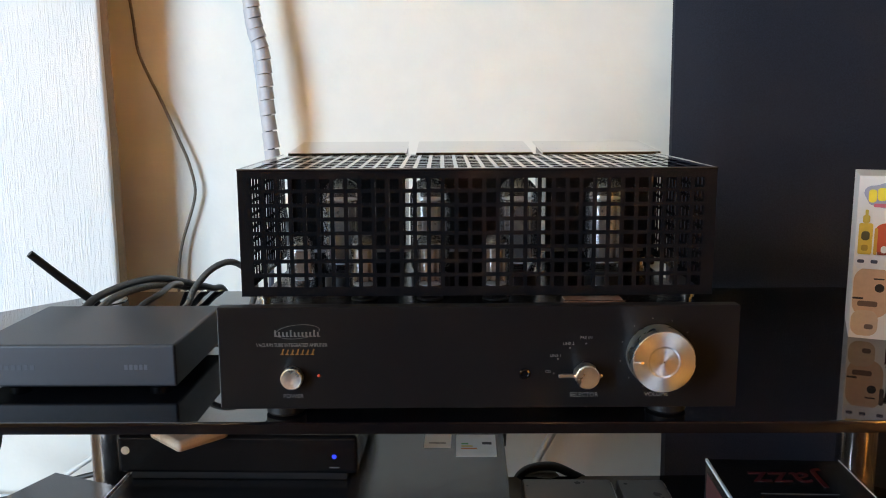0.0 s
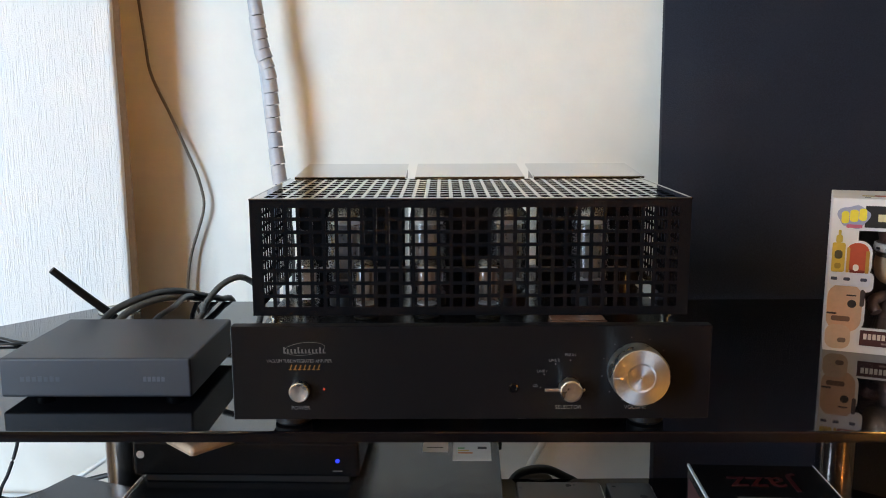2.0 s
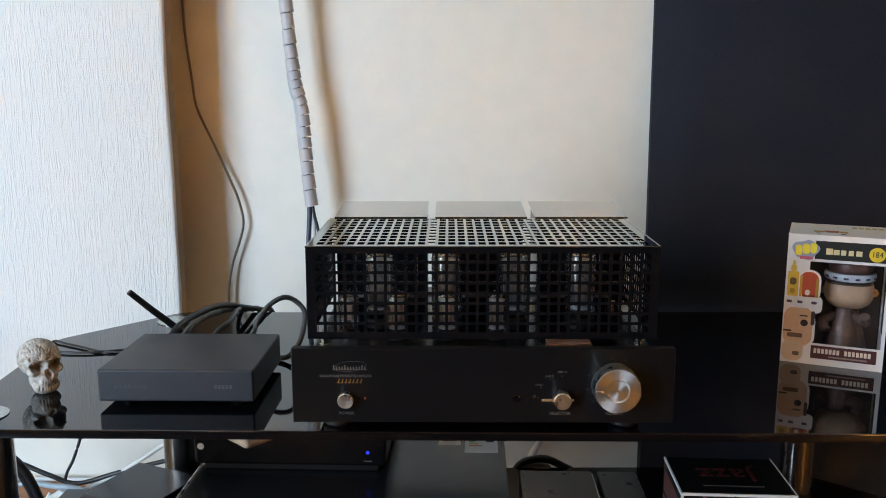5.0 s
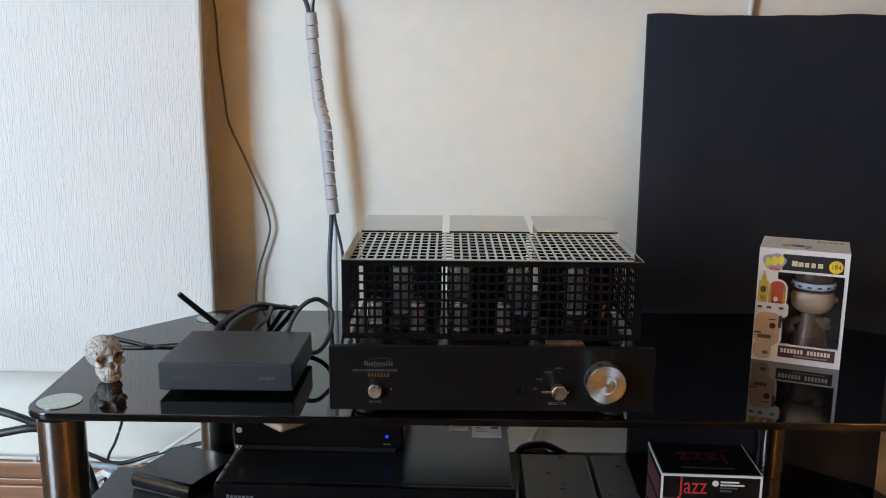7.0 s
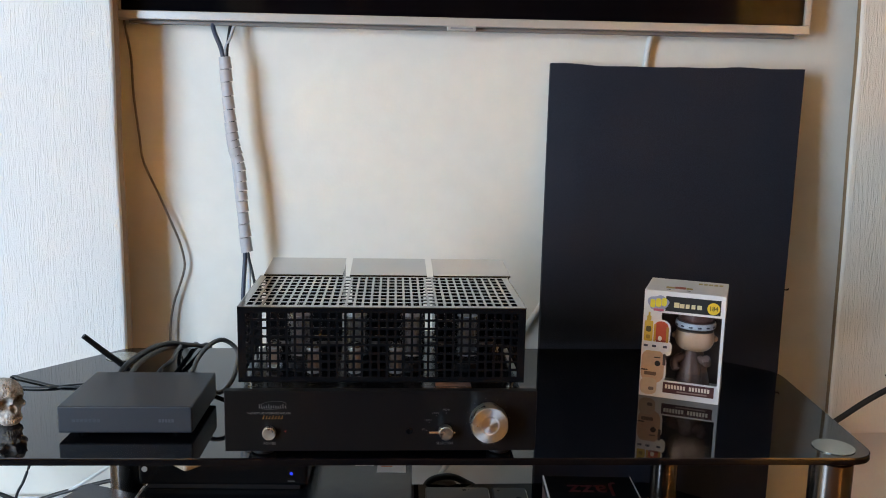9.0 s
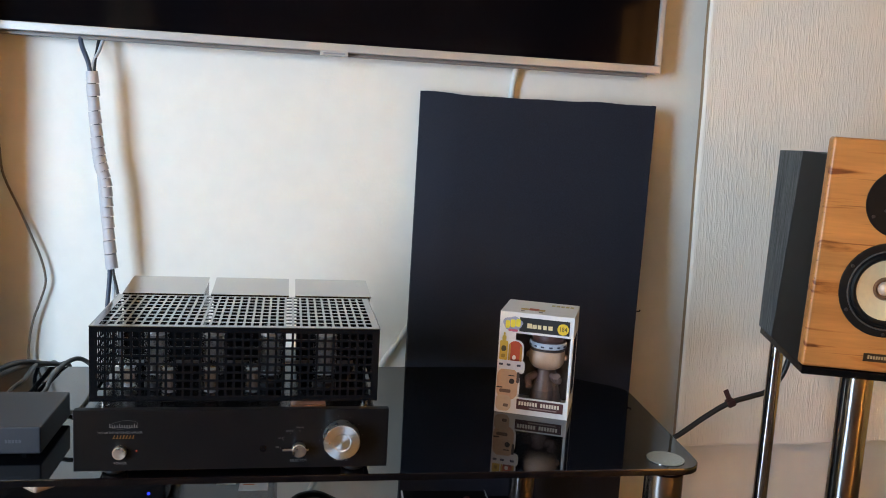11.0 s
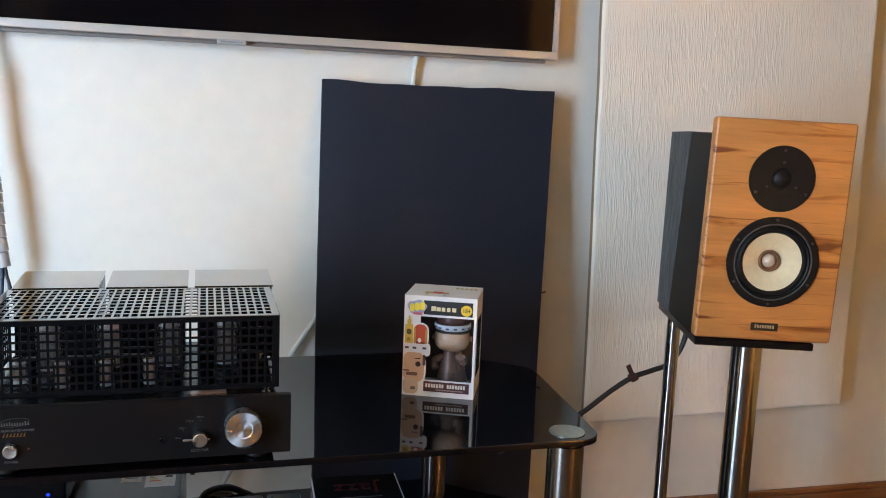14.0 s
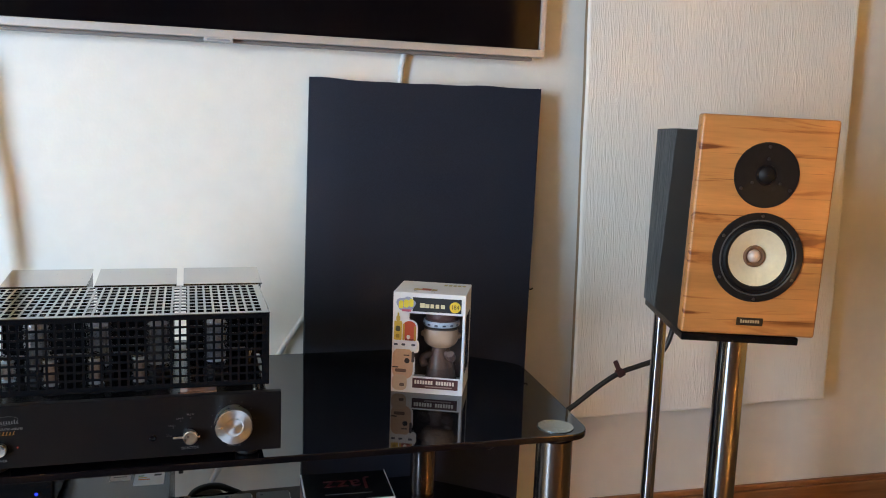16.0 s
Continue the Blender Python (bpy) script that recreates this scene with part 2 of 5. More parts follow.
def timber(name, light, dark, direction=(1, 0, 0), scale=5.0, streak=0.5, rough=0.4, coat=0.0, figure=0.0):
    """Wood with its grain along one axis, and darker streaks."""
    mat = bpy.data.materials.new(name)
    mat.use_nodes = True
    n, l = mat.node_tree.nodes, mat.node_tree.links
    p = n["Principled BSDF"]
    p.inputs["Roughness"].default_value, p.inputs["Coat Weight"].default_value, p.inputs["Coat Roughness"].default_value = rough, coat, 0.15
    co, mp = n.new("ShaderNodeTexCoord"), n.new("ShaderNodeMapping")
    mp.inputs["Scale"].default_value = [scale if d else scale * 11 for d in direction]
    l.new(co.outputs["Object"], mp.inputs["Vector"])
    a = n.new("ShaderNodeTexNoise")
    a.inputs["Scale"].default_value, a.inputs["Detail"].default_value, a.inputs["Distortion"].default_value = 1.0, 11, 1.0 if figure else 0.6
    l.new(mp.outputs["Vector"], a.inputs["Vector"])
    r = n.new("ShaderNodeValToRGB")
    e = r.color_ramp.elements
    low = 0.335 if figure else 0.30
    e[0].position, e[0].color = low, (*dark, 1)
    e[1].position, e[1].color = low + streak * 0.4, (*light, 1)
    l.new(a.outputs["Fac"], r.inputs["Fac"])
    fine = n.new("ShaderNodeTexNoise")
    fine.inputs["Scale"].default_value, fine.inputs["Detail"].default_value = 6.0, 4
    l.new(mp.outputs["Vector"], fine.inputs["Vector"])
    f = n.new("ShaderNodeMapRange")
    f.inputs["To Min"].default_value, f.inputs["To Max"].default_value = 0.82, 1.15
    l.new(fine.outputs["Fac"], f.inputs["Value"])
    mul = n.new("ShaderNodeVectorMath")
    mul.operation = "SCALE"
    l.new(r.outputs["Color"], mul.inputs[0])
    l.new(f.outputs["Result"], mul.inputs["Scale"])
    l.new(mul.outputs["Vector"], p.inputs["Base Color"])
    if figure:
        # broad darker bands, and thin red-brown lines that run with the grain
        e.new(0.39).color = (light[0] * 0.80, light[1] * 0.68, light[2] * 0.58, 1)
        lines = n.new("ShaderNodeMapping")
        lines.inputs["Scale"].default_value = [3.0 if d else 300 for d in direction]
        l.new(co.outputs["Object"], lines.inputs["Vector"])
        vein = n.new("ShaderNodeTexNoise")
        vein.inputs["Scale"].default_value, vein.inputs["Detail"].default_value = 1.0, 3
        l.new(lines.outputs["Vector"], vein.inputs["Vector"])
        cut = n.new("ShaderNodeMapRange")
        cut.inputs["From Min"].default_value, cut.inputs["From Max"].default_value = 0.63, 0.68
        cut.inputs["To Max"].default_value = 0.75 * figure
        l.new(vein.outputs["Fac"], cut.inputs["Value"])
        band = n.new("ShaderNodeMapping")
        band.inputs["Scale"].default_value = [1.1 if d else 16 for d in direction]
        l.new(co.outputs["Object"], band.inputs["Vector"])
        wide = n.new("ShaderNodeTexNoise")
        wide.inputs["Scale"].default_value, wide.inputs["Detail"].default_value = 1.0, 3
        l.new(band.outputs["Vector"], wide.inputs["Vector"])
        tone = n.new("ShaderNodeMapRange")
        tone.inputs["From Min"].default_value, tone.inputs["From Max"].default_value = 0.35, 0.65
        tone.inputs["To Min"].default_value, tone.inputs["To Max"].default_value = 0.74, 1.14
        l.new(wide.outputs["Fac"], tone.inputs["Value"])
        banded = n.new("ShaderNodeVectorMath")
        banded.operation = "SCALE"
        l.new(mul.outputs["Vector"], banded.inputs[0])
        l.new(tone.outputs["Result"], banded.inputs["Scale"])
        ink = n.new("ShaderNodeMix")
        ink.data_type = "RGBA"
        ink.inputs["B"].default_value = (*dark, 1)
        l.new(cut.outputs["Result"], ink.inputs["Factor"])
        l.new(banded.outputs["Vector"], ink.inputs["A"])
        l.new(ink.outputs["Result"], p.inputs["Base Color"])
    b = n.new("ShaderNodeBump")
    b.inputs["Strength"].default_value, b.inputs["Distance"].default_value = 0.15, 0.001
    l.new(fine.outputs["Fac"], b.inputs["Height"])
    l.new(b.outputs["Normal"], p.inputs["Normal"])
    return mat


M_WALL = material("cream_wall_paint", (0.79, 0.755, 0.685), 0.75, spread=0.03, scale=25, bump=0.12, bump_scale=160, spec=0.3, dirt_sheen=(0.76, 0.70, 0.60), dirt_sheen_scale=1.5, dirt_sheen_amount=0.3)
M_DIM = material("taupe_wall_paint", (0.075, 0.048, 0.030), 0.8, spread=0.04, scale=25, bump=0.1, bump_scale=160, spec=0.3)
M_TAN = material("tan_wall_paint", (0.51, 0.285, 0.08), 0.8, spread=0.04, scale=25, bump=0.1, bump_scale=160, spec=0.3)
M_CEIL = material("ceiling_paint", (0.60, 0.52, 0.39), 0.8, spread=0.03, scale=20)
M_FLOOR = timber("walnut_floor", (0.055, 0.030, 0.017), (0.032, 0.017, 0.009), (1, 0, 0), 3.0, 0.6, 0.35)
M_SKIRT = timber("stained_oak_trim", (0.33, 0.135, 0.052), (0.20, 0.068, 0.024), (1, 0, 0), 4.0, 0.7, 0.35, 0.3)
M_PANEL = embossed("embossed_white_covering", (0.69, 0.67, 0.645), 0.46)
M_PANEL_CREAM = embossed("embossed_cream_covering", (0.90, 0.85, 0.77), 0.55)
M_WHITE = material("white_plastic", (0.78, 0.78, 0.76), 0.45, spread=0.04, scale=60)
# the cloth's large patches are its uneven sheen, painted into the colour
M_FABRIC = material("black_cloth", (0.0152, 0.0178, 0.0285), 0.85, spread=0.25, scale=500, bump=0.3, spec=0.25, dirt_sheen=(0.019, 0.020, 0.028), dirt_sheen_scale=5, dirt_sheen_amount=0.6)
M_GLASS = material("black_glass", (0.003, 0.003, 0.004), 0.03, spread=0.2, scale=80, spec=0.66, rough_spread=0.015)
M_CHROME = material("chrome", (0.62, 0.60, 0.60), 0.13, 1.0, spread=0.05, scale=15, rough_spread=0.03)
M_BLACK = material("black_lacquer", (0.0045, 0.0045, 0.005), 0.25, spread=0.1, scale=300, rough_spread=0.012, spec=0.22)
M_FACE = material("black_brushed_metal", (0.0057, 0.0060, 0.0071), 0.38, 0.0, spread=0.02, scale=90, stretch=(1, 8, 30), rough_spread=0.006, spec=0.24)
_p = M_FACE.node_tree.nodes["Principled BSDF"]
_p.inputs["Anisotropic"].default_value, _p.inputs["Anisotropic Rotation"].default_value = 0.95, 0.25
_v = M_FACE.node_tree.nodes.new("ShaderNodeCombineXYZ")
_v.inputs["X"].default_value = 1.0
M_FACE.node_tree.links.new(_v.outputs["Vector"], _p.inputs["Tangent"])
M_SLATE = material("slate_grey_anodised_metal", (0.026, 0.029, 0.037), 0.45, 0.15, spread=0.03, scale=900, rough_spread=0.02, dirt_sheen=(0.028, 0.031, 0.038), dirt_sheen_scale=5, dirt_sheen_amount=0.12)
M_PLASTIC = material("matt_black_plastic", (0.006, 0.006, 0.007), 0.45, spread=0.2, scale=200, rough_spread=0.06, spec=0.3)
M_ALU = material("brushed_aluminium", (0.80, 0.78, 0.76), 0.30, 1.0, spread=0.08, scale=90, rough_spread=0.08)
M_SPUN = material("spun_aluminium", (0.60, 0.615, 0.645), 0.46, 1.0, spread=0.03, scale=200)
_n = M_SPUN.node_tree.nodes
_t = _n.new("ShaderNodeTangent")
_t.direction_type, _t.axis = "RADIAL", "Y"
_n["Principled BSDF"].inputs["Anisotropic"].default_value = 0.8
M_SPUN.node_tree.links.new(_t.outputs["Tangent"], _n["Principled BSDF"].inputs["Tangent"])
M_SCREEN = material("dark_screen", (0.002, 0.002, 0.003), 0.06, spread=0.1, scale=10, spec=0.05)
M_PRINT = material("pale_print", (0.55, 0.55, 0.55), 0.6, spread=0.1, scale=300)
M_LEGEND = material("grey_legend", (0.10, 0.099, 0.097), 0.55, spread=0.1, scale=300)
M_WOOD = timber("satin_beech_veneer", (0.63, 0.262, 0.074), (0.21, 0.055, 0.014), (1, 0, 0), 3.6, 0.26, 0.33, 0.25, 1.0)
M_RUBBER = material("black_rubber", (0.007, 0.007, 0.0075), 0.5, spread=0.2, scale=100, spec=0.3)
M_ASH = material("black_stained_ash", (0.085, 0.089, 0.092), 0.6, spread=1.0, scale=40, stretch=(9, 9, 0.4), bump=0.9, spec=0.4)

# ---- large structure ----


def wall_with_opening(name, m, length, height, hole, label, paint=None):
    """A wall 0.12 thick along x from 0, rising in z, with a hole (x0, x1, z0, z1) through it."""
    b = bmesh.new()
    if hole:
        x0, x1, z0, z1 = hole
        for r in ((0, x0, 0, height), (x1, length, 0, height), (x0, x1, 0, z0), (x0, x1, z1, height)):
            box(r[0], r[1], 0, 0.12, r[2], r[3], bm=b)
    else:
        box(0, length, 0, 0.12, 0, height, bm=b)
    ob = part(name, b, paint or M_WALL, smooth=False)
    ob.matrix_world = m
    return tagged(ob, label, "wall", kind="structure")


H = ZC - ZF
wall_with_opening("wall_north", pose(XW, YB, ZF), XR - XW, H, None, "smooth cream painted wall behind the television stand")
wall_with_opening("wall_west", pose(XW, YM, ZF, 0, 0, 90), YB - YM, H, None, "plain tan painted wall", M_TAN)
wall_with_opening("wall_southwest", pose(XS, YM, ZF, 0, 0, 180), XS - XW, H, (0.64, 1.98, 0.06, 2.09), "tan painted wall with a tall window in it", M_TAN)
wall_with_opening("wall_rear_west", pose(XS, YF, ZF, 0, 0, 90), YM - YF - 0.12, H, (0.10, 1.46, 0.46, 2.16), "tan painted wall with a window in it", M_TAN)
wall_with_opening("wall_east", pose(XR, YB, ZF, 0, 0, -90), YB - YF, H, None, "plain tan painted wall", M_TAN)
wall_with_opening("wall_south", pose(XR, YF, ZF, 0, 0, 180), XR - XS, H, None, "dim taupe painted wall", M_DIM)
L_SHAPE = [(XW, YB), (XW, YM), (XS, YM), (XS, YF), (XR, YF), (XR, YB)]
tagged(part("floor", slab(L_SHAPE, ZF - 0.05, ZF), M_FLOOR, smooth=False), "dark walnut wooden floor", "floor", kind="structure")
tagged(part("ceiling", slab(L_SHAPE, ZC, ZC + 0.05), M_CEIL, smooth=False), "plain white painted ceiling", "ceiling", kind="structure")


def window_unit(name, m, w, h):
    """A white window frame with one mullion and two panes, w wide and h high."""
    top = thing(name, m, "white framed window with clear panes", "window", kind="structure")
    b = bmesh.new()
    for r in ((-w / 2, -w / 2 + 0.05, 0, h), (w / 2 - 0.05, w / 2, 0, h), (-w / 2 + 0.05, w / 2 - 0.05, 0, 0.05), (-w / 2 + 0.05, w / 2 - 0.05, h - 0.05, h), (-0.02, 0.02, 0.05, h - 0.05)):
        box(r[0], r[1], 0.05, 0.10, r[2], r[3], 0.004, 1, b)
    part("window_frame", b, M_WHITE, top)
    for x0, x1 in ((-w / 2 + 0.05, -0.02), (0.02, w / 2 - 0.05)):
        pane = part("pane", box(x0, x1, 0.072, 0.078, 0.05, h - 0.05), M_PANE, top, smooth=False)
        pane.visible_shadow = False
    part("window_sill", box(-w / 2 - 0.04, w / 2 + 0.04, -0.07, 0.05, -0.03, -0.002, 0.006), M_WHITE, top)


M_PANE = clear_glass("window_glass")
window_unit("window_1", pose(-2.26, YM, ZF + 0.06, 0, 0, 180), 1.34, 2.03)
window_unit("window_2", pose(XS, YF + 0.78, ZF + 0.46, 0, 0, 90), 1.36, 1.7)

b = box(XW, XR, YB - 0.018, YB - 0.0005, ZF, ZF + 0.070, 0.004)
box(XW, XR, YB - 0.012, YB - 0.0005, ZF + 0.070, ZF + 0.083, 0.003, 2, b)
tagged(part("baseboard", b, M_SKIRT), "stained oak baseboard along the wall", "baseboard", kind="structure")
b = box(XW, -0.3, YB - 0.016, YB - 0.0005, ZF + 0.085, ZF + 0.122, 0.004)
tagged(part("trim", b, M_SKIRT), "stained oak rail above the baseboard", "trim", kind="structure")


# ---- wall panels ----
# brown for the panels' sides: the shade at their edges, put into the colour
M_BAND = material("brown_side_shade", (0.30, 0.20, 0.115), 0.8, spread=0.15, scale=200, bump=0.2)


def soft_panel(x0, x1, z0, z1, y0, thick, label, cloth, turn=0.0):
    """A covered wall panel with round edges, held off the wall by a frame."""
    top = thing("acoustic_panel", pose(x0, y0, z0, 0, turn, 0), label, "wall panel", "acoustic wall panels")
    w, h = x1 - x0, z1 - z0
    b = bmesh.new()
    r = 0.006
    def cuts(a):
        edge = [0, 0.0012, 0.003, 0.006, 0.011]
        n = int((a - 0.022) / 0.03)
        return edge + [0.011 + (a - 0.022) * (k + 1) / (n + 1) for k in range(n)] + [a - q for q in edge[::-1]]
    xs, zs = cuts(w), cuts(h)
    grid = []
    for z in zs:
        row = []
        for x in xs:
            d = min(x, w - x, z, h - z)
            y = r - math.sqrt(max(r * r - (r - d) ** 2, 0)) if d < r else 0
            y += 0.002 * noise.noise(((x + x0) * 4, z * 4, 3.1))
            row.append(b.verts.new((x + 0.0035 * noise.noise((z * 5, 1.7, x0)), y, z + 0.004 * noise.noise((x * 6, 7.7, x0)))))
        grid.append(row)
    for lo, hi in zip(grid, grid[1:]):
        for i in range(len(lo) - 1):
            b.faces.new((lo[i], lo[i + 1], hi[i + 1], hi[i]))
    edge = grid[0][:] + [row[-1] for row in grid[1:]] + grid[-1][-2::-1] + [row[0] for row in grid[-2:0:-1]]
    sides = bmesh.new()
    rim = [sides.verts.new(v.co) for v in edge]
    back = [sides.verts.new((v.co.x, thick, v.co.z)) for v in edge]
    n = len(edge)
    for i in range(n):
        sides.faces.new((rim[i], back[i], back[(i + 1) % n], rim[(i + 1) % n]))
    sides.faces.new(back)
    bmesh.ops.recalc_face_normals(sides, faces=sides.faces)
    bmesh.ops.recalc_face_normals(b, faces=b.faces)
    if sum(f.normal.y for f in b.faces) > 0:
        bmesh.ops.reverse_faces(b, faces=b.faces)
    part("covering", b, cloth, top)
    part("side_band", sides, M_BAND, top, "side edges coloured brown for the shade there")
    deep = YB - y0
    b = bmesh.new()
    for q in ((0.06, 0.09, 0.06, h - 0.06), (w - 0.09, w - 0.06, 0.06, h - 0.06), (0.09, w - 0.09, 0.06, 0.09), (0.09, w - 0.09, h - 0.09, h - 0.06)):
        box(q[0], q[1], thick + 0.0002, deep - 0.0002, q[2], q[3], bm=b)
    part("backing_frame", b, M_SKIRT, top, "wooden backing frame", smooth=False)


soft_panel(-1.25, -0.486, 0.303, 1.55, 0.560, 0.030, "white embossed acoustic panel hung beside the television", M_PANEL)
soft_panel(0.865, 1.519, 0.254, 1.55, 0.612, 0.018, "cream-white embossed acoustic panel hung behind the loudspeaker", M_PANEL_CREAM, -1.2)

# black cloth-covered board that leans on the wall
b = bmesh.new()
front = [(0.266, 0.490, -0.037), (0.697, 0.490, -0.037), (0.750, 0.606, 0.961), (0.289, 0.633, 0.960)]
nx, nz = 24, 40
g = []
for side in (0, 0.028):
    rows = []
    for j in range(nz + 1):
        row = []
        for i in range(nx + 1):
            u, v = i / nx, j / nz
            lo, hi = Vector(front[0]).lerp(Vector(front[1]), u), Vector(front[3]).lerp(Vector(front[2]), u)
            p = lo.lerp(hi, v) + Vector((0, side, 0))
            if not side:
                p.y += 0.004 * noise.noise((u * 3, v * 4, 2)) + (0.013 * (1 - u / 0.13) ** 1.3 * min(max((v - 0.35) / 0.3, 0.25), 1) if u < 0.13 else 0)
            if v == 1:
                p.z += 0.003 * noise.noise((u * 6, 5, 0)) + 0.004 * math.exp(-(u * 9) ** 2)
            row.append(b.verts.new(p))
        rows.append(row)
    g.append(rows)
for s, rows in enumerate(g):
    for j in range(nz):
        for i in range(nx):
            q = (rows[j][i], rows[j][i + 1], rows[j + 1][i + 1], rows[j + 1][i])
            b.faces.new(q if s == 0 else q[::-1])
for k in range(nx):
    b.faces.new((g[0][nz][k], g[0][nz][k + 1], g[1][nz][k + 1], g[1][nz][k]))
    b.faces.new((g[0][0][k + 1], g[0][0][k], g[1][0][k], g[1][0][k + 1]))
for k in range(nz):
    b.faces.new((g[0][k + 1][0], g[0][k][0], g[1][k][0], g[1][k + 1][0]))
    b.faces.new((g[0][k][nx], g[0][k + 1][nx], g[1][k + 1][nx], g[1][k][nx]))
bmesh.ops.recalc_face_normals(b, faces=b.faces)
board = part("covered_board", b, M_FABRIC)
part("pin", hose([(0.730, 0.566, 0.557), (0.7365, 0.566, 0.557), (0.7385, 0.566, 0.560)], 0.0014, 8, 3), M_PLASTIC, board, "small black pin at the edge")
tagged(board, "tall board covered in black cloth leaning on the wall", "board")

# ---- television ----
tv = thing("television", pose(0.1275, 0.617, 1.0235), "large flat television with a silver frame, switched off", "television")
TW, TH = 0.6285, 0.72
part("body", box(-TW + 0.01, TW - 0.01, 0.012, 0.046, 0.006, TH - 0.006, 0.006), M_PLASTIC, tv)
part("screen", box(-TW + 0.012, TW - 0.012, 0.003, 0.011, 0.016, TH - 0.012), M_SCREEN, tv, "dark glossy screen", smooth=False)
M_SILVER = material("silver_frame", (0.52, 0.49, 0.46), 0.38, 0.35, spread=0.03, scale=200, rough_spread=0.05)
b = bmesh.new()
for r in ((-TW, TW, 0, 0.015), (-TW, TW, TH - 0.012, TH), (-TW, -TW + 0.011, 0.0155, TH - 0.0125), (TW - 0.011, TW, 0.0155, TH - 0.0125)):
    box(r[0], r[1], -0.004, 0.030, r[2], r[3], 0.002, 2, b)
part("frame", b, M_SILVER, tv, "brushed silver frame")
part("badge", box(-0.034, 0.018, -0.0062, 0.012, -0.0075, 0.0005, 0.0015), M_SILVER, tv, "small silver badge")
part("badge_mark", box(-0.028, 0.012, -0.0068, -0.0060, -0.0052, -0.0022), material("grey_print", (0.25, 0.25, 0.26), 0.5), tv)
part("lower_lip", box(-TW + 0.02, TW - 0.02, 0.014, 0.030, -0.0065, -0.0004, 0.001), material("brown_grey_lip", (0.20, 0.175, 0.155), 0.45, spread=0.05, scale=100), tv, "thin grey lower lip")
part("mount", box(-0.3, 0.3, 0.046, 0.0495, 0.2, 0.55), M_PLASTIC, tv)

# ---- television stand ----
stand = thing("television_stand", pose(0.035, 0.024, ZF, 0, 0, 1.2), "black glass television stand on round chrome legs", "television stand")
TOP = 0.457 - ZF


def stand_outline(grow):
    c = [(-0.583 - grow, 0.000 - grow), (0.597 + grow, 0.000 - grow), (0.622 + grow, 0.345), (0.458, 0.476 + grow), (-0.478, 0.462 + grow), (-0.606 - grow, 0.312)]
    return rounded_outline(c, (0.035, 0.035, 0.05, 0.04, 0.04, 0.05))


part("glass_top", slab(stand_outline(0), TOP - 0.010, TOP, 0.002), M_GLASS, stand, "polished black glass top")
part("glass_shelf", slab(stand_outline(0.0), 0.232, 0.240, 0.002), M_GLASS, stand, "black glass shelf")
part("glass_base", slab(stand_outline(0.0), 0.045, 0.055, 0.002), M_GLASS, stand, "black glass base shelf")
M_DISC = material("brushed_steel_disc", (0.50, 0.53, 0.50), 0.24, 0.7, spread=0.03, scale=200, rough_spread=0.04)
M_LEG = material("smoked_chrome", (0.46, 0.40, 0.37), 0.20, 1.0, spread=0.05, scale=15, rough_spread=0.03)
LEGS = [(-0.5515, 0.0365, 0.0275), (0.5540, 0.0335, 0.0265), (-0.470, 0.408, 0.029), (0.462, 0.408, 0.024)]
for x, y, r in LEGS:
    b = lathe([(r * 1.1, 0.0), (r * 1.1, 0.006), (r, 0.008), (r, 0.0448)], 28)
    for z0, z1 in ((0.0552, 0.2318), (0.2402, TOP - 0.0102)):
        merge(b, lathe([(r * 0.9, z0), (r * 0.9, z0 + 0.004), (r, z0 + 0.006), (r, z1 - 0.006), (r * 0.9, z1 - 0.004), (r * 0.9, z1)], 28))
    b.transform(Matrix.Translation((x, y, 0)))
    leg = part("leg", b, M_LEG, stand, "polished chrome leg")
    d = lathe([(0.026, TOP + 0.0003), (0.026, TOP + 0.0012), (0.0235, TOP + 0.0015), (0.0, TOP + 0.0015)], 32, caps=False)
    d.transform(Matrix.Translation((x, y, 0)))
    part("cap_disc", d, M_DISC, leg, "pale round cap set in the glass")

# ---- amplifier ----
TABLE = 0.457
amp = thing("tube_amplifier", pose(0.0075, 0.0075, TABLE, 0, 0, 1.7), "black valve amplifier with a perforated cage and silver knobs", "amplifier")
FX, FZ0, FZ1 = 0.1850, 0.0165, 0.0915
part("front_plate", box(-FX, FX, 0.0, 0.011, FZ0, FZ1, 0.0012), M_FACE, amp, "black brushed metal front plate")
part("chassis", box(-0.170, 0.170, 0.0112, 0.300, 0.020, 0.083, 0.002), M_BLACK, amp)
part("back_rail", box(-0.168, 0.168, 0.3002, 0.306, 0.024, 0.080, 0.001), M_PLASTIC, amp)
for x, y in ((-0.146, 0.042), (0.146, 0.042), (-0.146, 0.27), (0.146, 0.27)):
    f = lathe([(0.013, 0.0), (0.015, 0.002), (0.015, 0.014), (0.013, 0.0198)], 24)
    f.transform(Matrix.Translation((x, y, 0)))
    part("foot", f, M_RUBBER, amp, "black rubber foot")


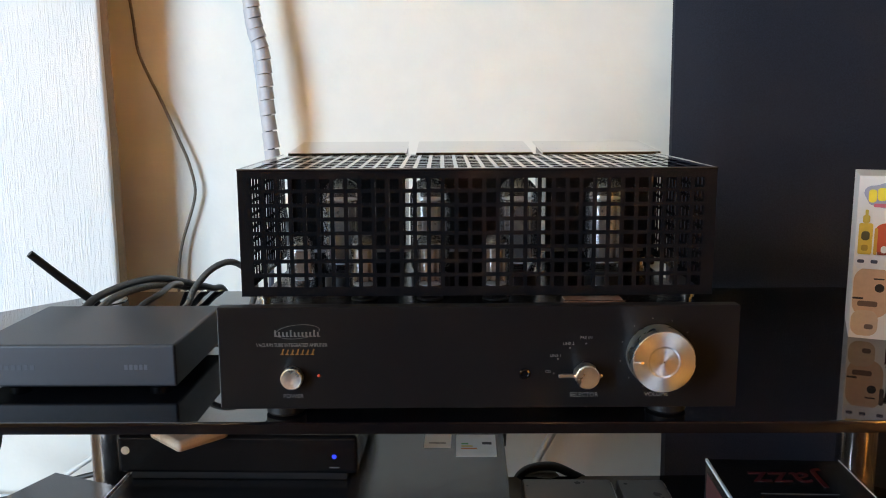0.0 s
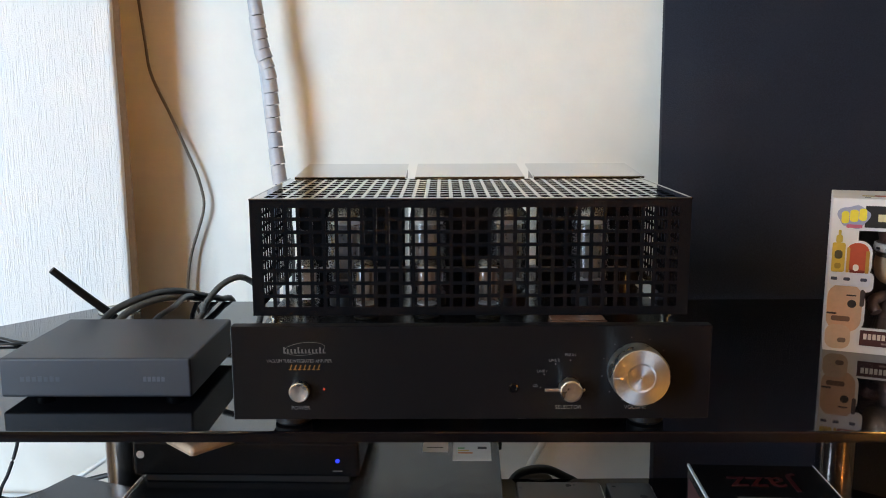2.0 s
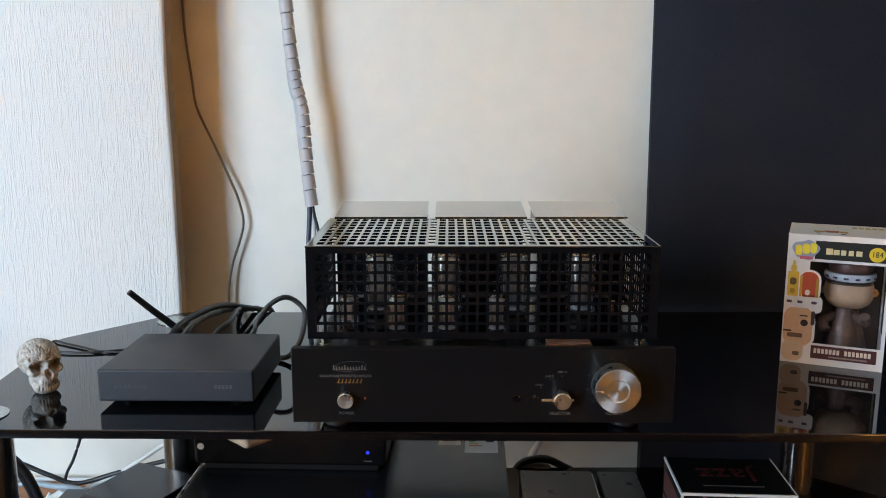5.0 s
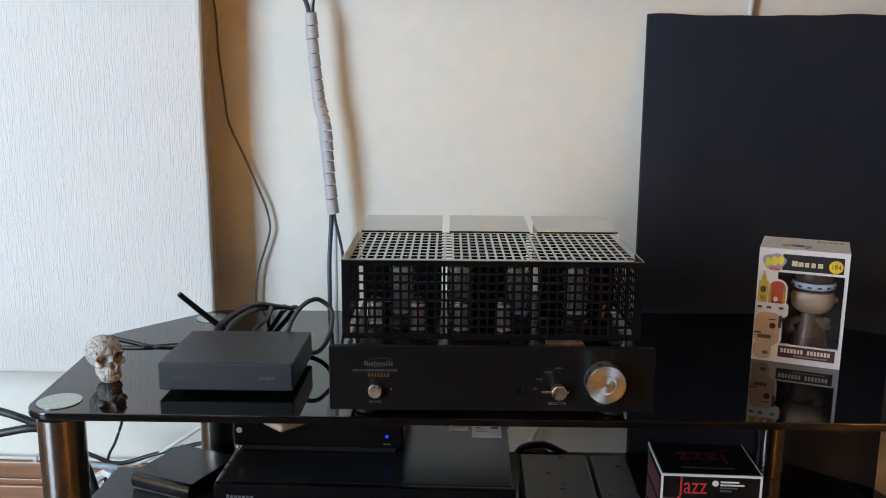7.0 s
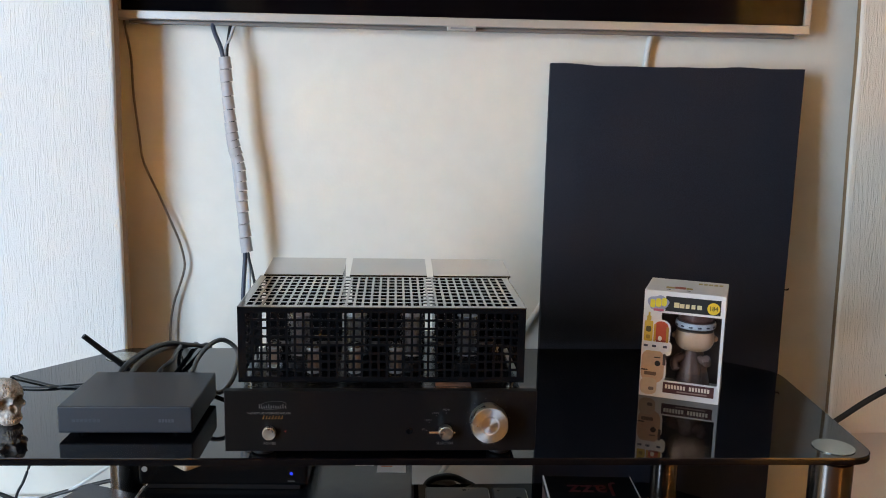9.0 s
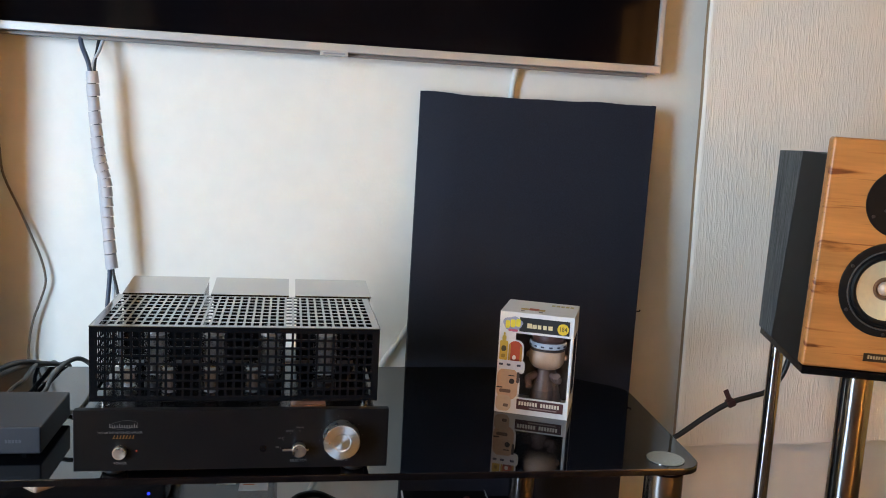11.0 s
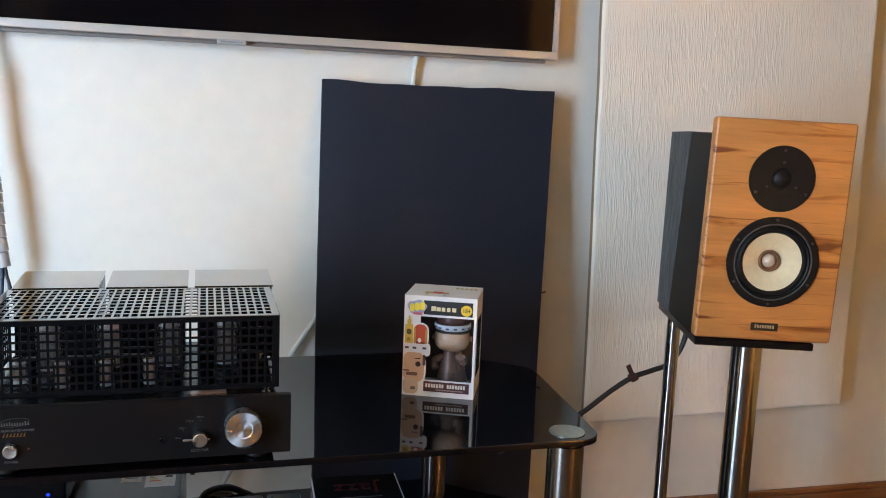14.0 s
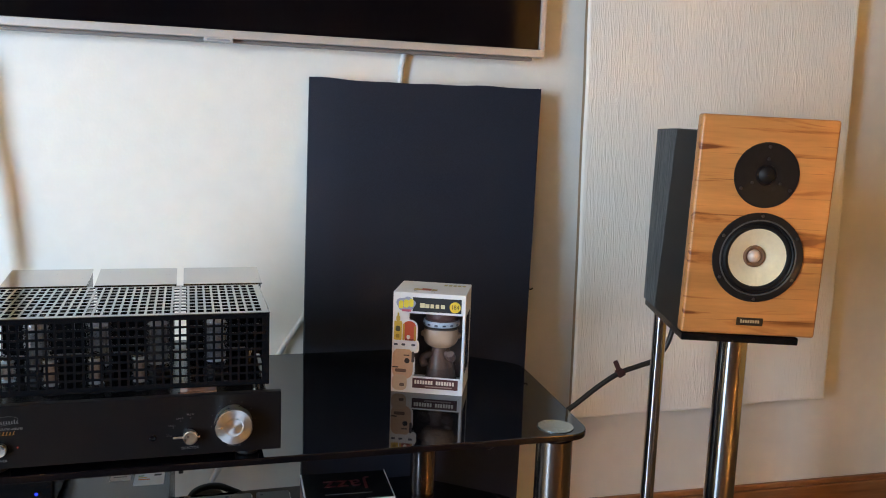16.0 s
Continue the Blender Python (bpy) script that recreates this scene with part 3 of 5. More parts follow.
def perforated(u0, u1, v0, v1, cols, rows, hole_u, hole_v, edge_u, edge_v, thick, place):
    """A thin sheet with a grid of square holes through it; place turns (u, v, depth) into a point."""
    def lines(a, b, n, hole, edge):
        pitch = (b - a - 2 * edge) / n
        out = [a]
        for i in range(n):
            c = a + edge + pitch * (i + 0.5)
            out += [c - hole / 2, c + hole / 2]
        return out + [b]
    us, vs = lines(u0, u1, cols, hole_u, edge_u), lines(v0, v1, rows, hole_v, edge_v)
    b = bmesh.new()
    f = [[[b.verts.new(place(u, v, d)) for v in vs] for u in us] for d in (0, thick)]
    for i in range(len(us) - 1):
        for j in range(len(vs) - 1):
            open_here = i % 2 and j % 2
            if not open_here:
                for s in (0, 1):
                    b.faces.new((f[s][i][j], f[s][i + 1][j], f[s][i + 1][j + 1], f[s][i][j + 1]))
            else:
                for a, c in (((i, j), (i + 1, j)), ((i + 1, j), (i + 1, j + 1)), ((i + 1, j + 1), (i, j + 1)), ((i, j + 1), (i, j))):
                    b.faces.new((f[0][a[0]][a[1]], f[0][c[0]][c[1]], f[1][c[0]][c[1]], f[1][a[0]][a[1]]))
    n, m = len(us), len(vs)
    for i in range(n - 1):
        b.faces.new((f[0][i][0], f[0][i + 1][0], f[1][i + 1][0], f[1][i][0]))
        b.faces.new((f[0][i][m - 1], f[0][i + 1][m - 1], f[1][i + 1][m - 1], f[1][i][m - 1]))
    for j in range(m - 1):
        b.faces.new((f[0][0][j], f[0][0][j + 1], f[1][0][j + 1], f[1][0][j]))
        b.faces.new((f[0][n - 1][j], f[0][n - 1][j + 1], f[1][n - 1][j + 1], f[1][n - 1][j]))
    bmesh.ops.recalc_face_normals(b, faces=b.faces)
    return b


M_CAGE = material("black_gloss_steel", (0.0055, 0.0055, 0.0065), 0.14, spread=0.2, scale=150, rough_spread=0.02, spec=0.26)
# the same black steel, coloured grey to carry the wall's bright reflection on top
M_CAGE_SHEEN = material("black_steel_pale_sheen", (0.22, 0.22, 0.217), 0.07, 1.0, spread=0.08, scale=150, rough_spread=0.015, coat=0.45)
CX, CY0, CY1, CZ0, CZ1 = 0.1720, 0.024, 0.200, 0.094, 0.1868
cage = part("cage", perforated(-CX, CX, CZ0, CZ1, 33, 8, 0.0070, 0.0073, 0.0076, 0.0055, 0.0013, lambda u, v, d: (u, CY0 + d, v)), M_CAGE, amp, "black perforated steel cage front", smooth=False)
part("cage_top", perforated(-CX, CX, CY0 + 0.0015, CY1, 33, 9, 0.0070, 0.0132, 0.0076, 0.006, 0.0013, lambda u, v, d: (u, v, CZ1 - d + (v - CY0) * 0.009)), M_CAGE_SHEEN, cage, smooth=False)
for s in (-1, 1):
    part("cage_side", perforated(CY0 + 0.0015, CY1, CZ0, CZ1 - 0.0015, 16, 8, 0.0076, 0.0073, 0.006, 0.0055, 0.0013, lambda u, v, d, s=s: (s * (CX - d), u, v + (u - CY0) * 0.009 * (v - CZ0) / (CZ1 - CZ0))), M_CAGE, cage, smooth=False)
# the rim takes the paler colour too, as a highlight along the edge
b = hose([(-CX + 0.0005, CY0 + 0.0003, CZ1 - 0.0004), (CX - 0.0005, CY0 + 0.0003, CZ1 - 0.0004)], 0.0009, 8, 2)
for k in (-1, 1):
    merge(b, hose([(k * (CX - 0.0003), CY0 + 0.0005, CZ1 - 0.0004), (k * (CX - 0.0003), CY1, CZ1 + 0.0012)], 0.0009, 8, 2))
part("cage_rim", b, M_CAGE_SHEEN, cage, "rounded black top edge coloured pale for its glint")
M_BRASS = material("nickel_plate", (0.74, 0.70, 0.64), 0.2, 1.0, spread=0.1, scale=100, rough_spread=0.06)
for x, y in ((-0.157, 0.036), (0.157, 0.036), (-0.157, 0.188), (0.157, 0.188)):
    p = lathe([(0.0052, 0.083), (0.0052, 0.0855), (0.0036, 0.086), (0.0036, 0.090), (0.0055, 0.0905), (0.0055, 0.0938)], 20)
    p.transform(Matrix.Translation((x, y, 0)))
    part("cage_post", p, M_BRASS, amp, "polished nickel post")

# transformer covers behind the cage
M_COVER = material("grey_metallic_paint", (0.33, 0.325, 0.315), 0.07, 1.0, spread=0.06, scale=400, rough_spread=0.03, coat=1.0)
for x0, x1 in ((-0.1675, -0.0585), (-0.0490, 0.0590), (0.0680, 0.1770)):
    b = box(x0 + (0.0015 if x0 < -0.1 else 0.0035), x1 - (0.0015 if x1 > 0.1 else 0.0045 if x1 > 0 else 0.0010), 0.2030, 0.292, 0.083, 0.1872, 0.0015)
    for v in b.verts:
        v.co.z += (v.co.y - 0.2030) * 0.076 if v.co.z > 0.15 else 0
    cover = part("transformer_cover", b, M_BLACK, amp, "black transformer cover")
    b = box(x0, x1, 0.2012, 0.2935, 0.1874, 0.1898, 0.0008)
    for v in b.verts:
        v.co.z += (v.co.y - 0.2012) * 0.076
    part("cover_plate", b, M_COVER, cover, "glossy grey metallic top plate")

# valves
M_VALVE = thin_glass("valve_glass")
M_ANODE = material("dull_grey_anode", (0.20, 0.20, 0.205), 0.34, 0.6, spread=0.2, scale=200, rough_spread=0.1)
M_MICA = material("pale_mica", (0.52, 0.53, 0.54), 0.3, spread=0.1, scale=200)
M_GETTER = material("silver_getter", (0.62, 0.64, 0.66), 0.12, 1.0, spread=0.08, scale=80, rough_spread=0.05)
M_COPPER = material("copper_brown_anode", (0.27, 0.18, 0.13), 0.45, 0.2, spread=0.2, scale=200)
M_GLOW = glowing("heater_glow", (1.0, 0.20, 0.05), 0.001)


def valve(x, y, r, h, big):
    """A vacuum valve: base, glass, plates and a silvered patch."""
    v = part("valve", lathe([(r * 0.98, 0.0), (r * 0.98, 0.010 if big else 0.0012), (r * 0.8, 0.011 if big else 0.0018)], 20), M_PLASTIC, amp, "glass vacuum valve")
    v.location = (x, y, 0.0835)
    z0 = 0.011 if big else 0.0018
    prof = [(r * 0.78, z0), (r * 0.97, z0 + 0.006), (r, z0 + 0.012), (r, h - r * 0.9), (r * 0.9, h - r * 0.45), (r * 0.6, h - r * 0.13), (r * 0.2, h), (0.0005, h + 0.001)]
    g = part("valve_glass", lathe(prof, 20), M_VALVE, v)
    g.visible_shadow = False
    za, zb = z0 + 0.012, h - r * 1.15
    b = box(-r * 0.42, r * 0.42, -r * 0.30, r * 0.30, za, zb, 0.0012, 1)
    for k in (-1, 1):
        box(k * r * 0.60 - 0.0006, k * r * 0.60 + 0.0006, -r * 0.42, r * 0.42, za + 0.001, zb - 0.001, bm=b)
        box(min(k * r * 0.60, k * r * 0.42), max(k * r * 0.60, k * r * 0.42), -0.0005, 0.0005, za + 0.001, zb - 0.001, bm=b)
    part("anode", b, M_ANODE if big else M_COPPER, v, smooth=False)
    for zc in (za - 0.0025, zb + 0.0015):
        part("mica", lathe([(r * 0.80, zc), (r * 0.80, zc + 0.0008)], 16), M_MICA, v, "pale mica spacer disc")
    b = lathe([(r * 0.90, h - r * 0.62), (r * 0.82, h - r * 0.42), (r * 0.55, h - r * 0.18), (0.0005, h - 0.0008)], 20, caps=False)
    part("getter", b, M_GETTER, v, "silvered glass top")
    b = bmesh.new()
    for k in (-1, 1):
        merge(b, lathe([(0.0006, z0 + 0.003), (0.0006, h - r * 0.9)], 6), Matrix.Translation((k * r * 0.7, 0, 0)))
    part("support_rod", b, M_GETTER, v)
    d = lathe([(0.0011, z0 + 0.006), (0.0011, z0 + 0.0095)], 8)
    part("heater", d, M_GLOW, v, "faintly glowing heater")


for x in (-0.107, -0.035, 0.037, 0.109):
    valve(x, 0.110, 0.0165, 0.090, True)
for x in (-0.0860, -0.0350, 0.0160):
    valve(x, 0.062, 0.0105, 0.051, False)
valve(-0.138, 0.085, 0.0105, 0.046, False)
rail = part("inner_rail", box(-0.150, 0.150, 0.146, 0.1475, 0.1060, 0.1100, 0.0004), material("dull_zinc", (0.14, 0.14, 0.145), 0.45, 0.5, spread=0.15, scale=150), amp, "thin metal rail behind the valves")
for x in (-0.146, 0.0, 0.146):
    part("rail_post", box(x - 0.002, x + 0.002, 0.1477, 0.1490, 0.083, 0.1095, 0.0003), M_PLASTIC, rail)
m = part("bias_meter", box(0.064, 0.108, 0.016, 0.040, 0.0835, 0.0900, 0.001), material("amber_meter_face", (0.30, 0.15, 0.10), 0.12, spread=0.3, scale=120), amp, "small amber meter window")
part("meter_rim", box(0.062, 0.110, 0.0135, 0.0158, 0.0835, 0.0920, 0.0006), M_PANE, m)

# front plate fittings; positions are along the plate and up from the table
VK = (0.1268, 0.0562)
k = lathe([(0.0218, 0.0), (0.0222, 0.001), (0.0222, 0.019), (0.0213, 0.0203)], 56, "y", caps=False)
k.transform(Matrix.Translation((VK[0], -0.0008, VK[1])))
knob = part("volume_knob", k, M_ALU, amp, "large aluminium volume knob")
k = lathe([(0.0213, 0.0203), (0.0114, 0.0205), (0.0108, 0.0203), (0.0102, 0.0200), (0.0097, 0.0199), (0.0005, 0.0199)], 56, "y", caps=False)
k.transform(Matrix.Translation((VK[0], -0.0008, VK[1])))
part("knob_face", k, M_SPUN, knob, "spun aluminium face with a dished middle")
d = lathe([(0.0009, 0.0), (0.0009, 0.0005), (0.0004, 0.0007)], 12, "y")
d.transform(Matrix.Translation((VK[0] - 0.0150, -0.0213, VK[1] - 0.0002)))
part("pointer_light", d, glowing("amber_light", (1.0, 0.40, 0.07), 0.11), knob, "small amber pointer light")
part("pointer_line", box(VK[0] - 0.0212, VK[0] - 0.0164, -0.0215, -0.0211, VK[1] - 0.0004, VK[1] + 0.0003), M_PRINT, knob)
for i in range(9):
    a = radians(222 - i * 31)
    d = lathe([(0.0005, 0.0), (0.0005, 0.0003)], 8, "y")
    d.transform(Matrix.Translation((VK[0] + 0.0262 * math.cos(a), -0.0001, VK[1] + 0.0262 * math.sin(a))))
    part("scale_dot", d, M_LEGEND, amp)
PK = (-0.1325, 0.0408)
k = lathe([(0.0076, 0.0), (0.0078, 0.0006), (0.0078, 0.0062), (0.0070, 0.0071), (0.0058, 0.0069), (0.0005, 0.0066)], 36, "y")
k.transform(Matrix.Translation((PK[0], -0.0004, PK[1])))
part("power_button", k, M_ALU, amp, "round aluminium power button")
d = lathe([(0.0010, 0.0), (0.0010, 0.0006), (0.0005, 0.0009)], 12, "y")
d.transform(Matrix.Translation((-0.1140, -0.0002, 0.0415)))
part("power_light", d, glowing("red_light", (1.0, 0.10, 0.03), 0.045), amp, "tiny red power light")
SK = (0.0760, 0.0428)
k = lathe([(0.0082, 0.0), (0.0085, 0.001), (0.0085, 0.0116), (0.0077, 0.0125), (0.0005, 0.0126)], 36, "y")
k.transform(Matrix.Translation((SK[0], -0.0004, SK[1])))
sel = part("selector_knob", k, M_ALU, amp, "aluminium selector knob with a lever")
part("selector_lever", box(SK[0] - 0.0200, SK[0] + 0.0112, -0.0092, -0.0068, SK[1] - 0.0014, SK[1] + 0.0014, 0.0011), M_ALU, sel)
k = lathe([(0.0040, 0.0), (0.0040, 0.0007), (0.0027, 0.0011), (0.0024, 0.0003), (0.0002, 0.0002)], 24, "y")
k.transform(Matrix.Translation((0.0328, -0.0002, 0.0420)))
part("sensor_window", k, M_GLASS, amp, "small dark sensor window")
lettering("legend", "VACUUM TUBE INTEGRATED AMPLIFIER", 0.0036, pose(-0.1325, -0.0003, 0.0640), M_LEGEND, amp, squeeze=0.78)
lettering("legend", "POWER", 0.0042, pose(-0.1325, -0.0003, 0.0262), M_LEGEND, amp)
lettering("legend", "SELECTOR", 0.0044, pose(0.0755, -0.0003, 0.0262), M_LEGEND, amp)
lettering("legend", "VOLUME", 0.0044, pose(0.1275, -0.0003, 0.0262), M_LEGEND, amp)
for words, x, z in (("PRE IN", 0.0765, 0.0683), ("LINE 2", 0.0640, 0.0640), ("LINE 1", 0.0550, 0.0553), ("CD", 0.0497, 0.0435)):
    lettering("legend", words, 0.0030, pose(x, -0.0003, z), M_LEGEND, amp)
for x, z in ((0.0765, 0.0640), (0.0650, 0.0610), (0.0565, 0.0528), (0.0537, 0.0422)):
    part("legend_dot", box(x - 0.0005, x + 0.0005, -0.0004, -0.0001, z - 0.0005, z + 0.0005), M_LEGEND, amp, smooth=False)
# maker's mark: a swoosh over a row of plain strokes
b = hose([(-0.128 + 0.0150 * math.cos(a) + 0.004 * math.sin(a), -0.0003, 0.0738 + 0.0052 * math.sin(a)) for a in [radians(i * 20) for i in range(17)]], 0.00016, 6, 3)
part("maker_swoosh", b, M_LEGEND, amp)
b = bmesh.new()
for i in range(12):
    x = -0.1445 + i * 0.00275
    box(x, x + 0.0011, -0.0004, -0.0001, 0.0702, 0.0750 if i in (0, 4, 10) else 0.0734, bm=b)
    box(x + 0.0011, x + 0.0020, -0.0004, -0.0001, 0.0702, 0.0708, bm=b)
part("maker_mark", b, material("silver_print", (0.10, 0.10, 0.10), 0.4, spread=0.1, scale=300), amp, smooth=False)
b = bmesh.new()
for i in range(7):
    x = -0.1405 + i * 0.0036
    q = box(-0.0005, 0.0005, -0.0004, -0.0001, -0.0019, 0.0019 if i % 3 else 0.0023)
    box(-0.0011, 0.0013, -0.0004, -0.0001, -0.0019, -0.0013, bm=q)
    for v in q.verts:
        v.co.x += v.co.z * 0.35
    merge(b, q, Matrix.Translation((x + 0.0012, 0, 0.0588)))
part("model_mark", b, material("gold_print", (0.22, 0.095, 0.015), 0.4, spread=0.1, scale=300), amp, "slanting gold print", smooth=False)

# ---- media streamer ----
streamer = thing("media_streamer", pose(-0.3205, 0.0780, TABLE, 0, 0, 1.2), "slate grey metal media streamer box on the glass top", "streamer")
part("case", box(-0.084, 0.084, 0.0, 0.1395, 0.0068, 0.0425, 0.0024, 3), M_SLATE, streamer)
for x, y in ((-0.060, 0.03), (0.060, 0.03), (-0.060, 0.130), (0.060, 0.130)):
    f = lathe([(0.008, 0.0), (0.009, 0.001), (0.009, 0.0066)], 20)
    f.transform(Matrix.Translation((x, y, 0)))
    part("foot", f, M_PLASTIC, streamer)
M_FAINT = material("faint_grey_print", (0.032, 0.037, 0.050), 0.5, spread=0.1, scale=200)
b = bmesh.new()
for i in range(7):
    box(-0.0660 + i * 0.0052, -0.0625 + i * 0.0052, -0.0002, 0.0004, 0.0215, 0.0260 if i % 2 else 0.0255, bm=b)
part("maker_mark", b, M_FAINT, streamer, smooth=False)
b = bmesh.new()
for i in range(5):
    box(0.0420 + i * 0.0040, 0.0448 + i * 0.0040, -0.0002, 0.0004, 0.0215, 0.0257, bm=b)
part("model_mark", b, material("pale_grey_print", (0.055, 0.060, 0.075), 0.5), streamer, smooth=False)
part("antenna", hose([(-0.050, 0.176, 0.026), (-0.055, 0.178, 0.036), (-0.080, 0.161, 0.066), (-0.1015, 0.1455, 0.0930)], lambda t: 0.0050 - 0.0012 * t if t > 0.2 else 0.0052, 12, 6), M_PLASTIC, streamer, "black stick antenna")
part("antenna_socket", box(-0.056, -0.044, 0.1412, 0.181, 0.020, 0.032, 0.002), M_PLASTIC, streamer)
for x in (-0.07, 0.02, 0.042, 0.066):
    part("socket", box(x - 0.008, x + 0.008, 0.1412, 0.146, 0.014, 0.030, 0.001), M_ALU, streamer)

# ---- skull ornament ----


def skull_mesh():
    """A skull from a few merged round forms, with sockets, teeth and a carved crown; it looks towards -y."""
    heart = Vector((0, -0.004, -0.003))
    forms = [((0, 0.005, 0.0075), (0.0240, 0.0290, 0.0235)), ((0, -0.0085, -0.0125), (0.0165, 0.0150, 0.0150)), ((0.0150, -0.0115, -0.0045), (0.0060, 0.0085, 0.0056)),
             ((-0.0150, -0.0115, -0.0045), (0.0060, 0.0085, 0.0056)), ((0, -0.0200, 0.0090), (0.0170, 0.0048, 0.0042)), ((0, -0.0110, -0.0235), (0.0158, 0.0135, 0.0112)),
             ((0, -0.0205, -0.0180), (0.0112, 0.0048, 0.0105)), ((0, 0.0020, -0.0180), (0.0148, 0.0115, 0.0135))]
    b = bmesh.new()
    bmesh.ops.create_icosphere(b, subdivisions=6, radius=1)
    for v in b.verts:
        d = v.co.normalized()
        far = 0
        for c, r in forms:
            o = [(heart[k] - c[k]) / r[k] for k in range(3)]
            w = [d[k] / r[k] for k in range(3)]
            aa, bb, cc = sum(q * q for q in w), sum(p * q for p, q in zip(o, w)), sum(q * q for q in o) - 1
            disc = bb * bb - aa * cc
            if disc > 0:
                far = max(far, (-bb + math.sqrt(disc)) / aa)
        p = heart + d * far
        if d.y < -0.15:
            for cx, cz, rx, rz, deep in ((-0.0094, 0.0020, 0.0072, 0.0066, 0.020), (0.0094, 0.0020, 0.0072, 0.0066, 0.020), (0, -0.0075, 0.0034, 0.0050, 0.009)):
                q = math.hypot((p.x - cx) / rx, (p.z - cz) / rz)
                p.y += deep * math.exp(-q ** 4)
            for sx in (-1, 1):
                q = math.hypot((p.x - sx * 0.0150) / 0.0042, (p.z + 0.0165) / 0.0055)
                p.y += 0.004 * math.exp(-q ** 4)
            if -0.0270 < p.z < -0.0135 and abs(p.x) < 0.0115:
                p.y += 0.0009 * (1 if math.sin(p.x * 2 * math.pi / 0.0030) > 0.35 else -0.5)
                p.y += 0.0026 * math.exp(-((p.z + 0.0200) / 0.0007) ** 2)
        if p.z > 0.010 or d.y > 0.1:
            w = abs(noise.noise(p * 210)) + 0.5 * abs(noise.noise(p * 420))
            p -= d * 0.0018 * (1 if w < 0.16 else 0.3 if w < 0.3 else 0)
        p.z = max(p.z, -0.0325)
        v.co = p
    return b


M_BONE = material("ivory_resin", (0.47, 0.44, 0.405), 0.55, spread=0.35, scale=220, bump=0.6, dirt_sheen=(0.12, 0.08, 0.055), dirt_sheen_scale=90, dirt_sheen_amount=0.85)
skull = part("skull_ornament", skull_mesh(), M_BONE)
skull.matrix_world = pose(-0.4930, 0.1290, TABLE + 0.0304, 0, 0, 50) @ Matrix.Diagonal((0.93, 0.93, 0.93, 1))
tagged(skull, "small carved ivory resin skull on the glass top", "ornament")

# ---- boxed vinyl figure ----
BW, BD, BH = 0.1150, 0.096, 0.163
carton = thing("figure_carton", pose(0.3848, 0.2640, TABLE, 0, 0, -22.0), "white display carton with a clear window and a vinyl figure", "toy box")
M_CARD = material("white_card", (0.78, 0.77, 0.78), 0.45, spread=0.03, scale=80, dirt_sheen=(0.68, 0.66, 0.68), dirt_sheen_scale=20, dirt_sheen_amount=0.3)
M_INNER = material("grey_inner_card", (0.10, 0.085, 0.085), 0.6, spread=0.15, scale=40)
WX0, WX1, WZ0, WZ1 = 0.0265, 0.1110, 0.0275, 0.1300
b = bmesh.new()
t = 0.0012
box(0, BW, 0, t, 0, WZ0, bm=b)
box(0, BW, 0, t, WZ1, BH, bm=b)
box(0, WX0, 0, t, WZ0, WZ1, bm=b)
box(WX1, BW, 0, t, WZ0, WZ1, bm=b)
box(0, t, t, BD, 0, BH, bm=b)
box(t, BW, t, BD, 0, t, bm=b)
box(t, BW, t, BD, BH - t, BH, bm=b)
for r in ((t, 0.02, t, BH - t), (BD - 0.012, BD, t, BH - t), (0.02, BD - 0.012, t, 0.03), (0.02, BD - 0.012, 0.125, BH - t)):
    box(BW - t, BW, r[0], r[1], r[2], r[3], bm=b)
part("card_body", b, M_CARD, carton, smooth=False)
part("inner_card", box(t * 2, BW - t * 2, BD - 0.003, BD - 0.0005, t * 2, BH - t * 2), M_INNER, carton, smooth=False)
M_FILM = clear_glass("clear_film", (0.97, 0.97, 0.98), 0.02, 1.12)
for name, r in (("window_film", (WX0, WX1, -0.0003, 0.0001, WZ0, WZ1)), ("side_film", (BW - 0.0003, BW + 0.0001, 0.02, BD - 0.012, 0.03, 0.125))):
    w = part(name, box(*r), M_FILM, carton, "clear plastic window", smooth=False)
    w.visible_shadow = False


def print_patch(name, x0, x1, z0, z1, colour, parent, y=-0.0006, radius=0.0, rough=0.45, label=""):
    """A printed shape on the carton's front."""
    r = max(min(radius, (x1 - x0) / 2 - 1e-4, (z1 - z0) / 2 - 1e-4), 0.0002)
    o = rounded_outline([(x0, z0), (x1, z0), (x1, z1), (x0, z1)], (r, r, r, r), 5)
    s = slab(o, 0, 0.0003)
    s.transform(pose(0, y + 0.0003, 0, 90))
    return part(name, s, material(name + "_ink", colour, rough, spread=0.06, scale=200), parent, label, smooth=False)


M_LIDGOLD = material("lid_gold", (0.50, 0.40, 0.16), 0.45, spread=0.1, scale=90)
print_patch("header_strip", 0.031, 0.1085, 0.1335, 0.1560, (0.010, 0.010, 0.010), carton, label="black header strip")
b = bmesh.new()
for i, w in enumerate((0.0075, 0.0065, 0.0055, 0.0055, 0.0065)):
    x = 0.0430 + i * 0.0082
    box(x, x + w, -0.0010, -0.0007, 0.1400, 0.1400 + (0.0075 if i == 0 else 0.0062), bm=b)
part("header_mark", b, material("pale_gold_ink", (0.72, 0.63, 0.38), 0.45), carton, smooth=False)
d = lathe([(0.0088, 0.0), (0.0088, 0.0003)], 28, "y")
d.transform(Matrix.Translation((0.0985, -0.0009, 0.1432)))
part("number_disc", d, material("yellow_ink", (0.80, 0.55, 0.03), 0.45), carton, "yellow disc with a number")
lettering("number", "184", 0.0098, pose(0.0985, -0.0013, 0.1432), M_PLASTIC, carton, squeeze=0.85)
